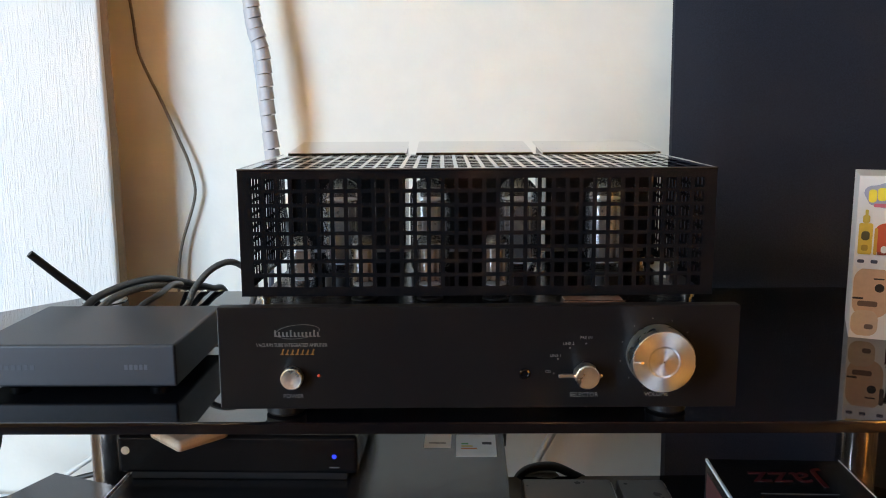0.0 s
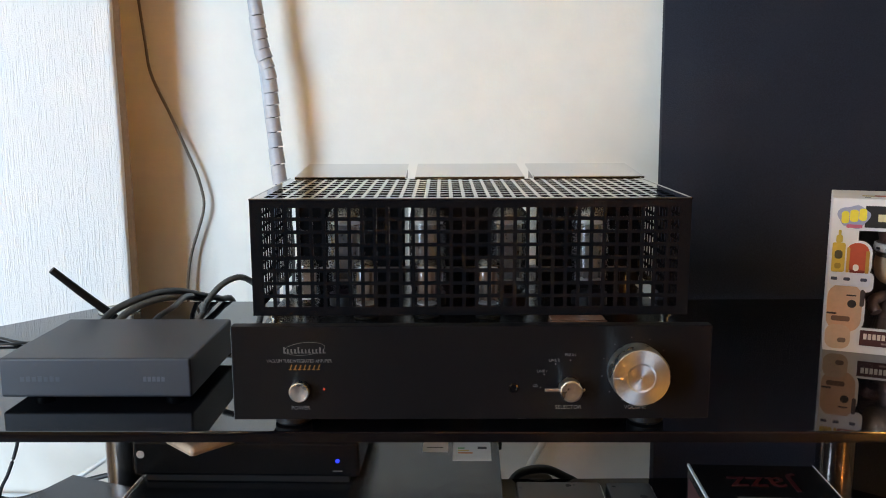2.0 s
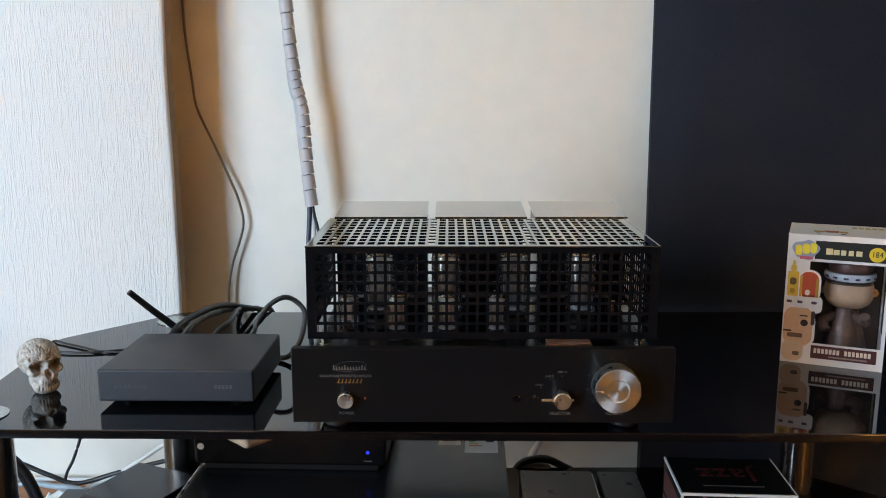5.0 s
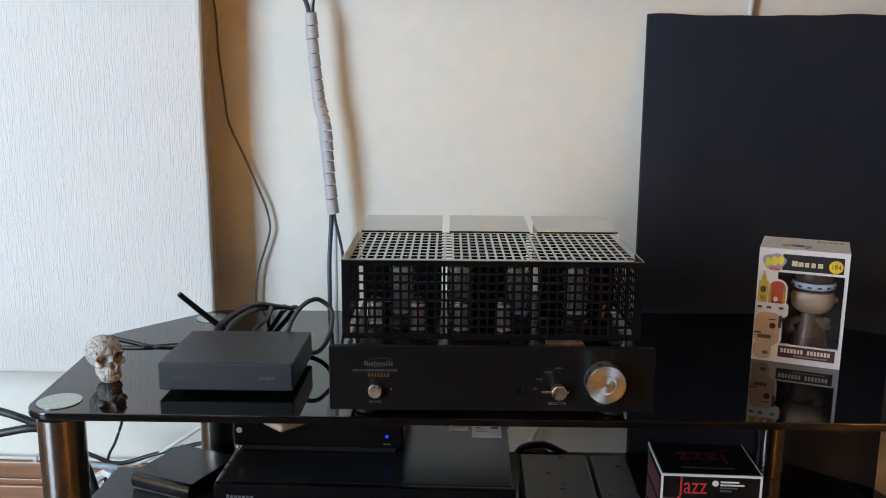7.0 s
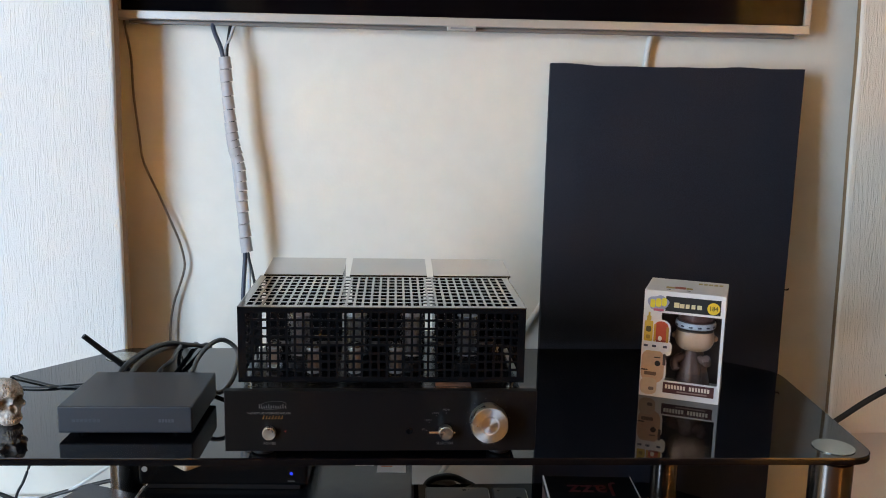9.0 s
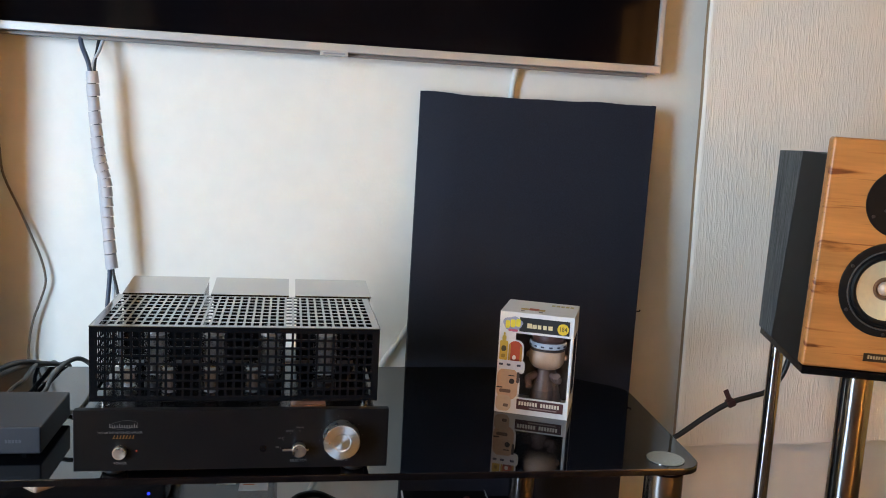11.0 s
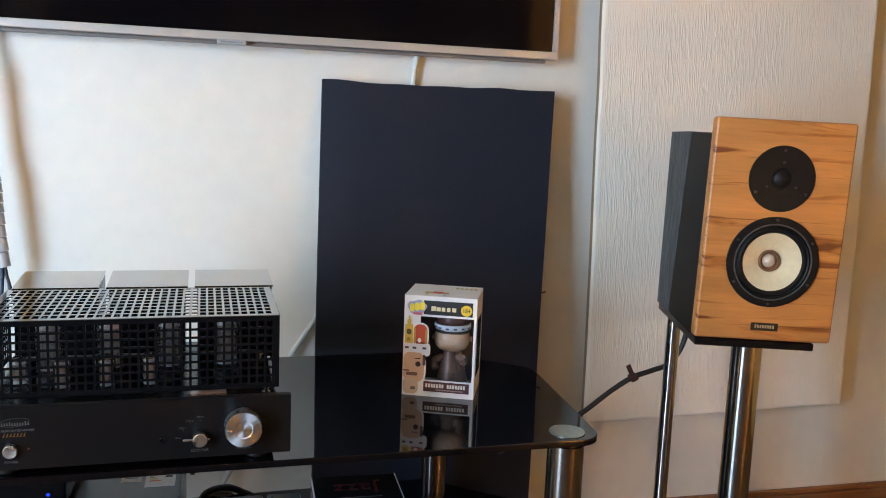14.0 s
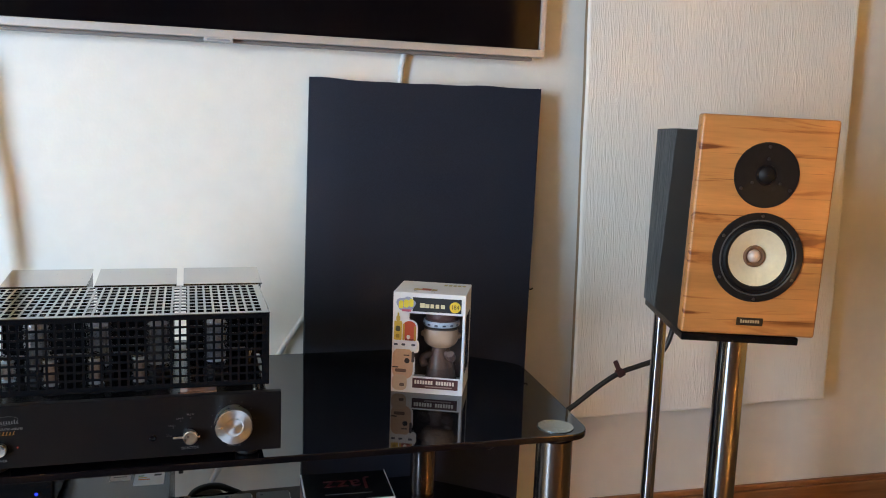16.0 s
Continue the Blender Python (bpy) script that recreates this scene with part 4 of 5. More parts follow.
# the maker's bubble, drawn as plain shapes
o = [(0.0205 + 0.0150 * math.cos(a) * (1 + 0.12 * math.sin(3 * a)), 0.1440 + 0.0118 * math.sin(a) * (1 + 0.10 * math.cos(5 * a))) for a in [2 * math.pi * i / 28 for i in range(28)]]
s = slab(o, 0, 0.0003)
s.transform(pose(0, -0.0009, 0, 90))
part("maker_bubble", s, material("blue_grey_ink", (0.34, 0.36, 0.50), 0.45), carton)
for i, (x, z, w) in enumerate(((0.0090, 0.1430, 0.0072), (0.0168, 0.1448, 0.0080), (0.0253, 0.1462, 0.0072))):
    print_patch("maker_letterform", x, x + w, z - 0.0060, z + 0.0068, (0.88, 0.72, 0.05), carton, -0.0013, 0.003)
print_patch("maker_tag", 0.0140, 0.0290, 0.1325, 0.1362, (0.62, 0.13, 0.20), carton, -0.0013, 0.0015)
print_patch("name_strip", 0.0345, 0.1075, 0.0085, 0.0250, (0.075, 0.018, 0.020), carton, label="dark red name strip")
b = bmesh.new()
for i in range(15):
    if i != 7:
        x = 0.0380 + i * 0.0043
        box(x, x + 0.0031, -0.0010, -0.0006, 0.0155, 0.0215, bm=b)
part("name_bars", b, material("cream_ink", (0.74, 0.66, 0.58), 0.45), carton, smooth=False)
print_patch("small_print", 0.055, 0.098, 0.0110, 0.0128, (0.32, 0.22, 0.20), carton, -0.0009)
# printed artwork beside the window: plain blocks of colour on a white cut-out
print_patch("art_outline", 0.0006, 0.0375, 0.0200, 0.0690, (0.78, 0.77, 0.78), carton, -0.0005, 0.015)
print_patch("art_outline", 0.0006, 0.0435, 0.0655, 0.0870, (0.78, 0.77, 0.78), carton, -0.0005, 0.006)
print_patch("art_outline", 0.0006, 0.0405, 0.0800, 0.1195, (0.78, 0.77, 0.78), carton, -0.0005, 0.012)
print_patch("art_face", 0.0012, 0.0345, 0.0215, 0.0730, (0.62, 0.41, 0.28), carton, -0.0008, 0.014)
print_patch("art_shadow", 0.0320, 0.0362, 0.0500, 0.0680, (0.07, 0.05, 0.05), carton, -0.0010, 0.002)
print_patch("art_beard", 0.0060, 0.0240, 0.0330, 0.0385, (0.16, 0.09, 0.06), carton, -0.0010, 0.002)
print_patch("art_robe", 0.0012, 0.0255, 0.0030, 0.0290, (0.60, 0.46, 0.34), carton, -0.0011, 0.009)
print_patch("art_mark", 0.0135, 0.0215, 0.0100, 0.0150, (0.16, 0.11, 0.09), carton, -0.0014, 0.002)
print_patch("art_spot", 0.0205, 0.0290, 0.0480, 0.0565, (0.025, 0.018, 0.016), carton, -0.0011, 0.0041)
print_patch("art_stroke", 0.0190, 0.0285, 0.0605, 0.0620, (0.035, 0.020, 0.015), carton, -0.0011, 0.0006)
print_patch("art_stroke", 0.0012, 0.0110, 0.0400, 0.0420, (0.035, 0.020, 0.015), carton, -0.0011, 0.001)
print_patch("art_band", 0.0012, 0.0405, 0.0710, 0.0850, (0.74, 0.76, 0.83), carton, -0.0011, 0.005)
for x in (0.003, 0.015, 0.031):
    print_patch("art_fleck", x, x + 0.0062, 0.0768, 0.0802, (0.06, 0.07, 0.12), carton, -0.0014, 0.0012)
print_patch("art_crown", 0.0165, 0.0375, 0.0855, 0.1170, (0.55, 0.085, 0.035), carton, -0.0009, 0.0095)
print_patch("art_crown_gold", 0.0165, 0.0195, 0.0855, 0.1120, (0.60, 0.34, 0.05), carton, -0.0012, 0.001)
print_patch("art_crown_gold", 0.0025, 0.0150, 0.0855, 0.1165, (0.68, 0.46, 0.06), carton, -0.0009, 0.002)
print_patch("art_spire", 0.0055, 0.0118, 0.1165, 0.1245, (0.62, 0.44, 0.07), carton, -0.0009, 0.002)
print_patch("art_spire", 0.0073, 0.0100, 0.1240, 0.1300, (0.62, 0.44, 0.07), carton, -0.0012, 0.001)
print_patch("art_panel", 0.0050, 0.0125, 0.0995, 0.1085, (0.10, 0.08, 0.03), carton, -0.0012, 0.003)
print_patch("art_panel", 0.0055, 0.0115, 0.0890, 0.0950, (0.38, 0.24, 0.03), carton, -0.0012, 0.002)
print_patch("art_crown_gold", 0.0345, 0.0380, 0.0855, 0.1090, (0.50, 0.27, 0.04), carton, -0.0012, 0.001)
print_patch("art_shade", 0.0200, 0.0345, 0.0855, 0.0885, (0.26, 0.03, 0.015), carton, -0.0011, 0.001)
print_patch("art_gem", 0.0230, 0.0285, 0.0875, 0.0945, (0.84, 0.80, 0.74), carton, -0.0012, 0.0026)
for x0, x1, y0, y1, ink in ((0.026, 0.068, 0.016, 0.022, (0.70, 0.68, 0.70)), (0.028, 0.040, 0.0225, 0.034, (0.45, 0.30, 0.06)), (0.0405, 0.056, 0.0225, 0.038, (0.42, 0.07, 0.03)),
                            (0.0565, 0.066, 0.0225, 0.034, (0.45, 0.30, 0.06)), (0.030, 0.036, 0.0125, 0.0155, (0.06, 0.05, 0.06)), (0.058, 0.064, 0.0125, 0.0155, (0.06, 0.05, 0.06))):
    s = slab(rounded_outline([(x0, y0), (x1, y0), (x1, y1), (x0, y1)], (0.0012, 0.0012, 0.0012, 0.0012), 3), BH + 0.0002, BH + 0.0005)
    part("lid_print", s, material("lid_ink", ink, 0.45, spread=0.1, scale=90), carton, smooth=False)
for k in range(5):
    s = slab(rounded_outline([(0.072 + k * 0.0075, 0.068), (0.0775 + k * 0.0075, 0.068), (0.0775 + k * 0.0075, 0.078), (0.072 + k * 0.0075, 0.078)], (0.001, 0.001, 0.001, 0.001), 3), BH + 0.0002, BH + 0.0005)
    part("lid_bar", s, M_LIDGOLD, carton, smooth=False)

# the figure inside: one plain form
M_NIGHT = material("dark_paint", (0.03, 0.03, 0.045), 0.4, spread=0.1, scale=90)
b = bmesh.new()
bmesh.ops.create_uvsphere(b, u_segments=28, v_segments=18, radius=1, matrix=Matrix.Translation((0.073, 0.040, 0.089)) @ Matrix.Diagonal((0.0275, 0.025, 0.0238, 1)))
for v in b.verts:
    q = v.co - Vector((0.073, 0.040, 0.089))
    v.co.x = 0.073 + math.copysign(abs(q.x / 0.0275) ** 0.75, q.x) * 0.0285
    v.co.z = 0.089 + math.copysign(abs(q.z / 0.0238) ** 0.80, q.z) * 0.0225
merge(b, lathe([(0.012, 0.0), (0.022, 0.002), (0.021, 0.012), (0.015, 0.040), (0.010, 0.064)], 24), Matrix.Translation((0.070, 0.045, 0.0035)))
merge(b, lathe([(0.0255, 0.103), (0.0290, 0.105), (0.0300, 0.1085), (0.0290, 0.113), (0.025, 0.115)], 32), Matrix.Translation((0.073, 0.042, 0)))
merge(b, lathe([(0.0245, 0.1152), (0.0265, 0.124), (0.021, 0.136), (0.009, 0.144)], 28), Matrix.Translation((0.073, 0.042, 0)))
merge(b, hose([(0.082, 0.042, 0.056), (0.094, 0.030, 0.052), (0.092, 0.020, 0.062)], 0.006, 10, 5))
merge(b, hose([(0.058, 0.042, 0.056), (0.046, 0.030, 0.050), (0.050, 0.022, 0.040)], 0.006, 10, 5))
merge(b, lathe([(0.026, 0.0), (0.027, 0.004), (0.021, 0.030), (0.013, 0.060)], 24), Matrix.Translation((0.073, 0.056, 0.0036)))
for k in (-1, 1):
    bmesh.ops.create_uvsphere(b, u_segments=10, v_segments=8, radius=0.0052, matrix=Matrix.Translation((0.073 + k * 0.0285, 0.042, 0.088)))
plain = len(b.faces)
for a in (-150, -125, -100, -75, -50, -25):
    merge(b, box(-0.0028, 0.0028, -0.0006, 0.0006, -0.0012, 0.0012, 0.0004, 1), Matrix.Translation((0.073 + 0.0300 * math.cos(radians(a)), 0.042 + 0.0300 * math.sin(radians(a)), 0.1085)) @ pose(0, 0, 0, 0, 0, a + 90))
b.faces.ensure_lookup_table()
for f in b.faces[plain:]:
    f.material_index = 1
M_VINYL = material("painted_vinyl", (0.60, 0.43, 0.33), 0.4, spread=0.12, scale=55)
n, l = M_VINYL.node_tree.nodes, M_VINYL.node_tree.links
_co, _sep, _ramp = n.new("ShaderNodeTexCoord"), n.new("ShaderNodeSeparateXYZ"), n.new("ShaderNodeValToRGB")
_div = n.new("ShaderNodeMath")
_div.operation = "DIVIDE"
_div.inputs[1].default_value = 0.16
_ramp.color_ramp.interpolation = "CONSTANT"
_e = _ramp.color_ramp.elements
_e[0].position, _e[0].color = 0.0, (0.10, 0.06, 0.048, 1)
_e[1].position, _e[1].color = 0.20, (0.15, 0.085, 0.065, 1)
for _z, _c in ((0.068, (0.40, 0.245, 0.155, 1)), (0.0990, (0.045, 0.028, 0.020, 1)), (0.1042, (0.40, 0.41, 0.44, 1)), (0.1135, (0.09, 0.035, 0.028, 1)), (0.134, (0.12, 0.08, 0.03, 1))):
    _e.new(_z / 0.16).color = _c
l.new(_co.outputs["Object"], _sep.inputs["Vector"])
l.new(_sep.outputs["Z"], _div.inputs[0])
l.new(_div.outputs["Value"], _ramp.inputs["Fac"])
l.new(_ramp.outputs["Color"], n["Principled BSDF"].inputs["Base Color"])
fig = part("vinyl_figure", b, M_VINYL)
fig.data.materials.append(M_NIGHT)
fig.matrix_world = carton.matrix_world @ Matrix.Translation((0, 0, 0.0002))
tagged(fig, "plain painted vinyl figure standing inside the carton", "figure")

# ---- loudspeaker on its stand ----
# the stand's plate leans a little, and the speaker with it
LEAN = Matrix.Translation((0.109, 0.1, 0)) @ pose(0, 0, 0, 1.1, 0.9, 0) @ Matrix.Translation((-0.109, -0.1, 0))
SP = pose(0.8405, 0.1680, 0.562, 0, 0, -15) @ LEAN
speaker = thing("loudspeaker", SP, "bookshelf loudspeaker with a beech front and black cabinet", "speaker")
SW, SH = 0.2180, 0.3545
baffle = part("baffle", box(0, SW, 0, 0.024, 0.004, SH, 0.005, 4), M_WOOD, speaker, "figured beech front panel")
WC, TC = (0.1095, 0.1325), (0.1092, 0.2640)
hole = lathe([(0.0600, -0.016), (0.0600, 0.02)], 64, "y")
hole.transform(Matrix.Translation((WC[0], 0, WC[1])))
cut_away(baffle, hole)
b = box(0.004, SW - 0.004, 0.1665, 0.268, 0.0005, SH - 0.027)
for v in b.verts:
    v.co.y += 0.037 * (0.5 - v.co.z / SH) if v.co.y < 0.2 else 0
    if v.co.y > 0.25 and v.co.z > 0.1:
        v.co.x, v.co.z = v.co.x - 0.004, v.co.z - 0.004
part("cabinet", b, M_ASH, speaker, "black stained ash cabinet", smooth=False)
b = box(0.0042, SW - 0.0042, 0.0242, 0.1662, 0.0007, SH - 0.0272)
for v in b.verts:
    v.co.y += 0.037 * (0.5 - v.co.z / SH) if v.co.y > 0.1 else 0
part("collar", b, M_RUBBER, speaker, "smooth black cabinet collar", smooth=False)
M_RIM = material("dark_grey_cast_rim", (0.095, 0.098, 0.102), 0.40, 0.3, spread=0.1, scale=150)
M_SCREW = material("dark_steel_screw", (0.10, 0.10, 0.105), 0.3, 0.9, spread=0.1, scale=100)
M_CREAM = material("cream_paper_cone", (0.78, 0.68, 0.46), 0.6, spread=0.06, scale=120, bump=0.15)
k = lathe([(0.0715, 0.0), (0.0725, 0.0015), (0.0720, 0.0040), (0.0640, 0.0048), (0.0600, 0.0040), (0.0595, 0.0015)], 56, "y", caps=False)
k.transform(Matrix.Translation((WC[0], -0.0002, WC[1])))
woofer = part("woofer", k, M_RUBBER, speaker, "round woofer in a black ring")
k = lathe([(0.0618, 0.0030), (0.0612, 0.0050), (0.0598, 0.0052), (0.0590, 0.0040)], 56, "y", caps=False)
k.transform(Matrix.Translation((WC[0], -0.0004, WC[1])))
part("trim_ring", k, M_RIM, woofer)
k = lathe([(0.0592, 0.0020), (0.0570, 0.0032), (0.0550, 0.0015), (0.0520, 0.0045), (0.0485, 0.0040), (0.0465, 0.0012)], 56, "y", caps=False)
k.transform(Matrix.Translation((WC[0], 0.0, WC[1])))
part("surround", k, M_RUBBER, woofer)
k = lathe([(0.0468, 0.0011), (0.0440, 0.0000), (0.0300, -0.0060), (0.0175, -0.0120), (0.0160, -0.0125)], 56, "y", caps=False)
k.transform(Matrix.Translation((WC[0], 0.0, WC[1])))
part("cone", k, M_CREAM, woofer, "cream paper cone")
k = lathe([(0.0180, -0.0120), (0.0172, -0.0085), (0.0150, -0.0080), (0.0145, -0.0115), (0.0110, -0.0125)], 40, "y", caps=False)
k.transform(Matrix.Translation((WC[0], 0.0, WC[1])))
part("cone_ring", k, material("brown_ring", (0.20, 0.10, 0.05), 0.5, spread=0.1, scale=100), woofer)
k = lathe([(0.0110, -0.0150), (0.0105, -0.0115), (0.0085, -0.0078), (0.0045, -0.0056), (0.0004, -0.0050)], 32, "y", caps=False)
k.transform(Matrix.Translation((WC[0], 0.0, WC[1])))
part("phase_plug", k, material("copper_plug", (0.74, 0.57, 0.45), 0.42, 0.25, spread=0.1, scale=60), woofer, "pale copper phase plug")
k = lathe([(0.0512, 0.0), (0.0517, 0.0010), (0.0510, 0.0024), (0.0250, 0.0022), (0.0180, 0.0010), (0.0135, 0.0004), (0.0125, 0.0022), (0.0070, 0.0050), (0.0004, 0.0060)], 56, "y", caps=False)
k.transform(Matrix.Translation((TC[0], -0.0002, TC[1])))
tweeter = part("tweeter", k, M_RUBBER, speaker, "round black dome tweeter")
k = lathe([(0.0168, 0.0012), (0.0160, 0.0030), (0.0148, 0.0030), (0.0140, 0.0010)], 40, "y", caps=False)
k.transform(Matrix.Translation((TC[0], -0.0004, TC[1])))
part("dome_ring", k, M_PLASTIC, tweeter)
for c, rad, n, par, off in ((WC, 0.0672, 6, woofer, 30), (TC, 0.0445, 3, tweeter, 90), (TC, 0.0255, 3, tweeter, 90)):
    for i in range(n):
        a = radians(off + 360 / n * i)
        s = lathe([(0.0026, 0.0), (0.0026, 0.0012), (0.0016, 0.0016), (0.0012, 0.0009), (0.0002, 0.0009)], 12, "y")
        s.transform(Matrix.Translation((c[0] + rad * math.cos(a), -0.0026 if par is tweeter else -0.0046, c[1] + rad * math.sin(a))))
        part("screw", s, M_SCREW, par)
badge = part("badge", box(0.0880, 0.1310, -0.0014, 0.0002, 0.0205, 0.0335, 0.0006), material("dark_bronze", (0.06, 0.045, 0.03), 0.35, 0.6, spread=0.1, scale=100), speaker, "small dark bronze badge")
b = bmesh.new()
for i in range(8):
    box(0.0940 + i * 0.0040, 0.0967 + i * 0.0040, -0.0018, -0.0013, 0.0250, 0.0300 if i else 0.0310, bm=b)
part("badge_mark", b, material("pale_gold", (0.55, 0.45, 0.28), 0.35, 0.5), badge, smooth=False)

sstand = thing("speaker_stand", pose(0.8405, 0.1680, ZF, 0, 0, -15), "black and chrome loudspeaker stand on the floor", "speaker stand")
HT = 0.562 - ZF
part("top_plate", box(0.006, SW - 0.020, 0.012, 0.262, HT - 0.0125, HT - 0.0003, 0.0015), M_BLACK, sstand, "black top plate").matrix_local = Matrix.Translation((0, 0, HT)) @ LEAN @ Matrix.Translation((0, 0, -HT))
part("base_plate", box(-0.01, SW + 0.01, -0.02, 0.29, 0.006, 0.024, 0.003), M_BLACK, sstand, "black base plate")
for name, x, y, r in (("thick_pole", 0.1130, 0.0745, 0.0255), ("thin_pole", 0.0265, 0.2190, 0.0125)):
    k = lathe([(r, 0.0242), (r, HT - 0.0127)], 36)
    k.transform(Matrix.Translation((x, y, 0)))
    part(name, k, M_CHROME, sstand, "polished chrome pole")
for x, y in ((0.0, 0.0), (SW, 0.0), (0.0, 0.27), (SW, 0.27)):
    k = lathe([(0.001, 0.0), (0.006, 0.0058)], 12)
    k.transform(Matrix.Translation((x, y, 0)))
    part("spike", k, M_CHROME, sstand)
# ---- things on the lower shelf ----
SHELF = ZF + 0.240
receiver = thing("av_receiver", pose(-0.365, 0.146, SHELF), "wide black receiver on the lower glass shelf", "receiver")
M_LID = material("dark_grey_lid", (0.014, 0.015, 0.017), 0.22, 0.05, spread=0.04, scale=60, rough_spread=0.03, spec=0.42)
part("case", box(0.004, 0.408, 0.012, 0.330, 0.010, 0.103, 0.002), M_LID, receiver)
part("front_panel", box(0.0, 0.412, 0.0, 0.0118, 0.008, 0.103, 0.002), M_BLACK, receiver)
part("trim_strip", box(0.0005, 0.0025, 0.012, 0.30, 0.1005, 0.1035, 0.0005), M_ALU, receiver, "thin bright edge strip")
for x, y in ((0.05, 0.05), (0.36, 0.05), (0.05, 0.28), (0.36, 0.28)):
    f = lathe([(0.02, 0.0), (0.022, 0.002), (0.022, 0.0098)], 20)
    f.transform(Matrix.Translation((x, y, 0)))
    part("foot", f, M_PLASTIC, receiver)
b = bmesh.new()
for i in range(7):
    box(0.017 + i * 0.0055, 0.0208 + i * 0.0055, -0.0004, 0.0002, 0.0830, 0.0870 if i else 0.0882, bm=b)
part("maker_mark", b, M_LEGEND, receiver, smooth=False)
M_LABEL = material("white_label", (0.72, 0.71, 0.68), 0.55, spread=0.05, scale=100)
for x0, x1, y0, y1 in ((0.352, 0.398, 0.172, 0.236), (0.315, 0.346, 0.196, 0.236)):
    lb = part("label", box(x0, x1, y0, y1, 0.1031, 0.1034), M_LABEL, receiver, "white paper label", smooth=False)
    if x0 > 0.34:
        for i, c in enumerate(((0.10, 0.35, 0.10), (0.62, 0.45, 0.10), (0.60, 0.20, 0.05))):
            part("label_bar", box(x0 + 0.006, x0 + 0.014 + 0.005 * i, y1 - 0.030 - 0.007 * i, y1 - 0.026 - 0.007 * i, 0.1035, 0.1036), material("label_ink", c, 0.5), lb, smooth=False)
        part("label_block", box(x1 - 0.016, x1 - 0.005, y1 - 0.030, y1 - 0.023, 0.1035, 0.1036), M_PLASTIC, lb, smooth=False)
    else:
        part("label_bar", box(x0 + 0.005, x1 - 0.006, y0 + 0.012, y0 + 0.015, 0.1035, 0.1036), M_LEGEND, lb, smooth=False)

settop = thing("set_top_box", pose(-0.366, 0.249, SHELF + 0.1038), "black set-top box with a blue light, on the receiver", "set-top box")
part("case", box(0.0, 0.252, 0.0, 0.19, 0.008, 0.0500, 0.005, 3), M_BLACK, settop)
part("base", box(0.012, 0.240, 0.006, 0.184, 0.0, 0.0078, 0.001), M_PLASTIC, settop)
d = lathe([(0.0044, 0.0), (0.0044, 0.0004)], 24, "y")
d.transform(Matrix.Translation((0.0095, -0.0002, 0.0335)))
part("maker_disc", d, M_PRINT, settop, "small pale round mark")
d = lathe([(0.0025, 0.0), (0.0025, 0.0005)], 20, "y")
d.transform(Matrix.Translation((0.2280, -0.0002, 0.0280)))
part("power_light", d, glowing("blue_light", (0.02, 0.05, 1.0), 0.13), settop, "glowing blue power light")
part("light_mark", box(0.2225, 0.2330, -0.0005, -0.0001, 0.0155, 0.0168), M_LEGEND, settop, smooth=False)

M_PALE = timber("pale_birch", (0.66, 0.50, 0.36), (0.50, 0.34, 0.22), (1, 0, 0), 8, 0.6, 0.5)
coaster = part("wooden_block", box(0.0, 0.060, 0.0, 0.060, 0.0, 0.0120, 0.006, 3), M_PALE)
coaster.matrix_world = pose(-0.2830, 0.1990, SHELF + 0.1540, 0, 0, 48)
tagged(coaster, "pale wooden block lying on the set-top box", "block")

recorder = thing("recorder_box", pose(-0.5610, 0.1000, SHELF), "flat dark grey recorder under the router on the shelf", "recorder")
M_SATIN = material("satin_dark_grey_case", (0.030, 0.033, 0.038), 0.30, spread=0.04, scale=70, rough_spread=0.03)
part("case", box(0.0, 0.184, 0.0, 0.190, 0.005, 0.0540, 0.002), M_SATIN, recorder)
for x, y in ((0.02, 0.02), (0.164, 0.02), (0.02, 0.170), (0.164, 0.170)):
    f = lathe([(0.008, 0.0), (0.009, 0.001), (0.009, 0.0048)], 16)
    f.transform(Matrix.Translation((x, y, 0)))
    part("foot", f, M_PLASTIC, recorder)
router = thing("router", pose(-0.5110, 0.2190, SHELF + 0.0540, 0, 0, -21.5), "small glossy black router lying on the dark recorder", "router")
M_ROUTER = material("glossy_black_plastic", (0.013, 0.013, 0.016), 0.20, spread=0.1, scale=90, rough_spread=0.03)
b = bmesh.new()
prof = [(0.004, 0.002), (0.112, 0.002), (0.112, 0.0235), (0.1105, 0.0250), (0.0110, 0.0250), (0.0060, 0.0236), (0.0024, 0.0205), (0.0006, 0.0160), (0.0006, 0.0105), (0.0018, 0.0060)]
ends = [[b.verts.new((x, y, z)) for y, z in prof] for x in (0.0, 0.104)]
b.faces.new(ends[0])
b.faces.new(list(reversed(ends[1])))
for i in range(len(prof)):
    k = (i + 1) % len(prof)
    b.faces.new((ends[0][k], ends[0][i], ends[1][i], ends[1][k]))
bmesh.ops.recalc_face_normals(b, faces=b.faces)
part("case", b, M_ROUTER, router)
part("base", box(0.006, 0.098, 0.008, 0.106, 0.0, 0.0019, 0.0003), M_PLASTIC, router)
part("front_band", box(0.001, 0.103, 0.0008, 0.0024, 0.0032, 0.0046, 0.0003), M_RIM, router, "thin bright line along the front")
M_GREYBOX = material("dark_grey_box", (0.062, 0.066, 0.070), 0.3, 0.0, spread=0.03, scale=60, rough_spread=0.03)
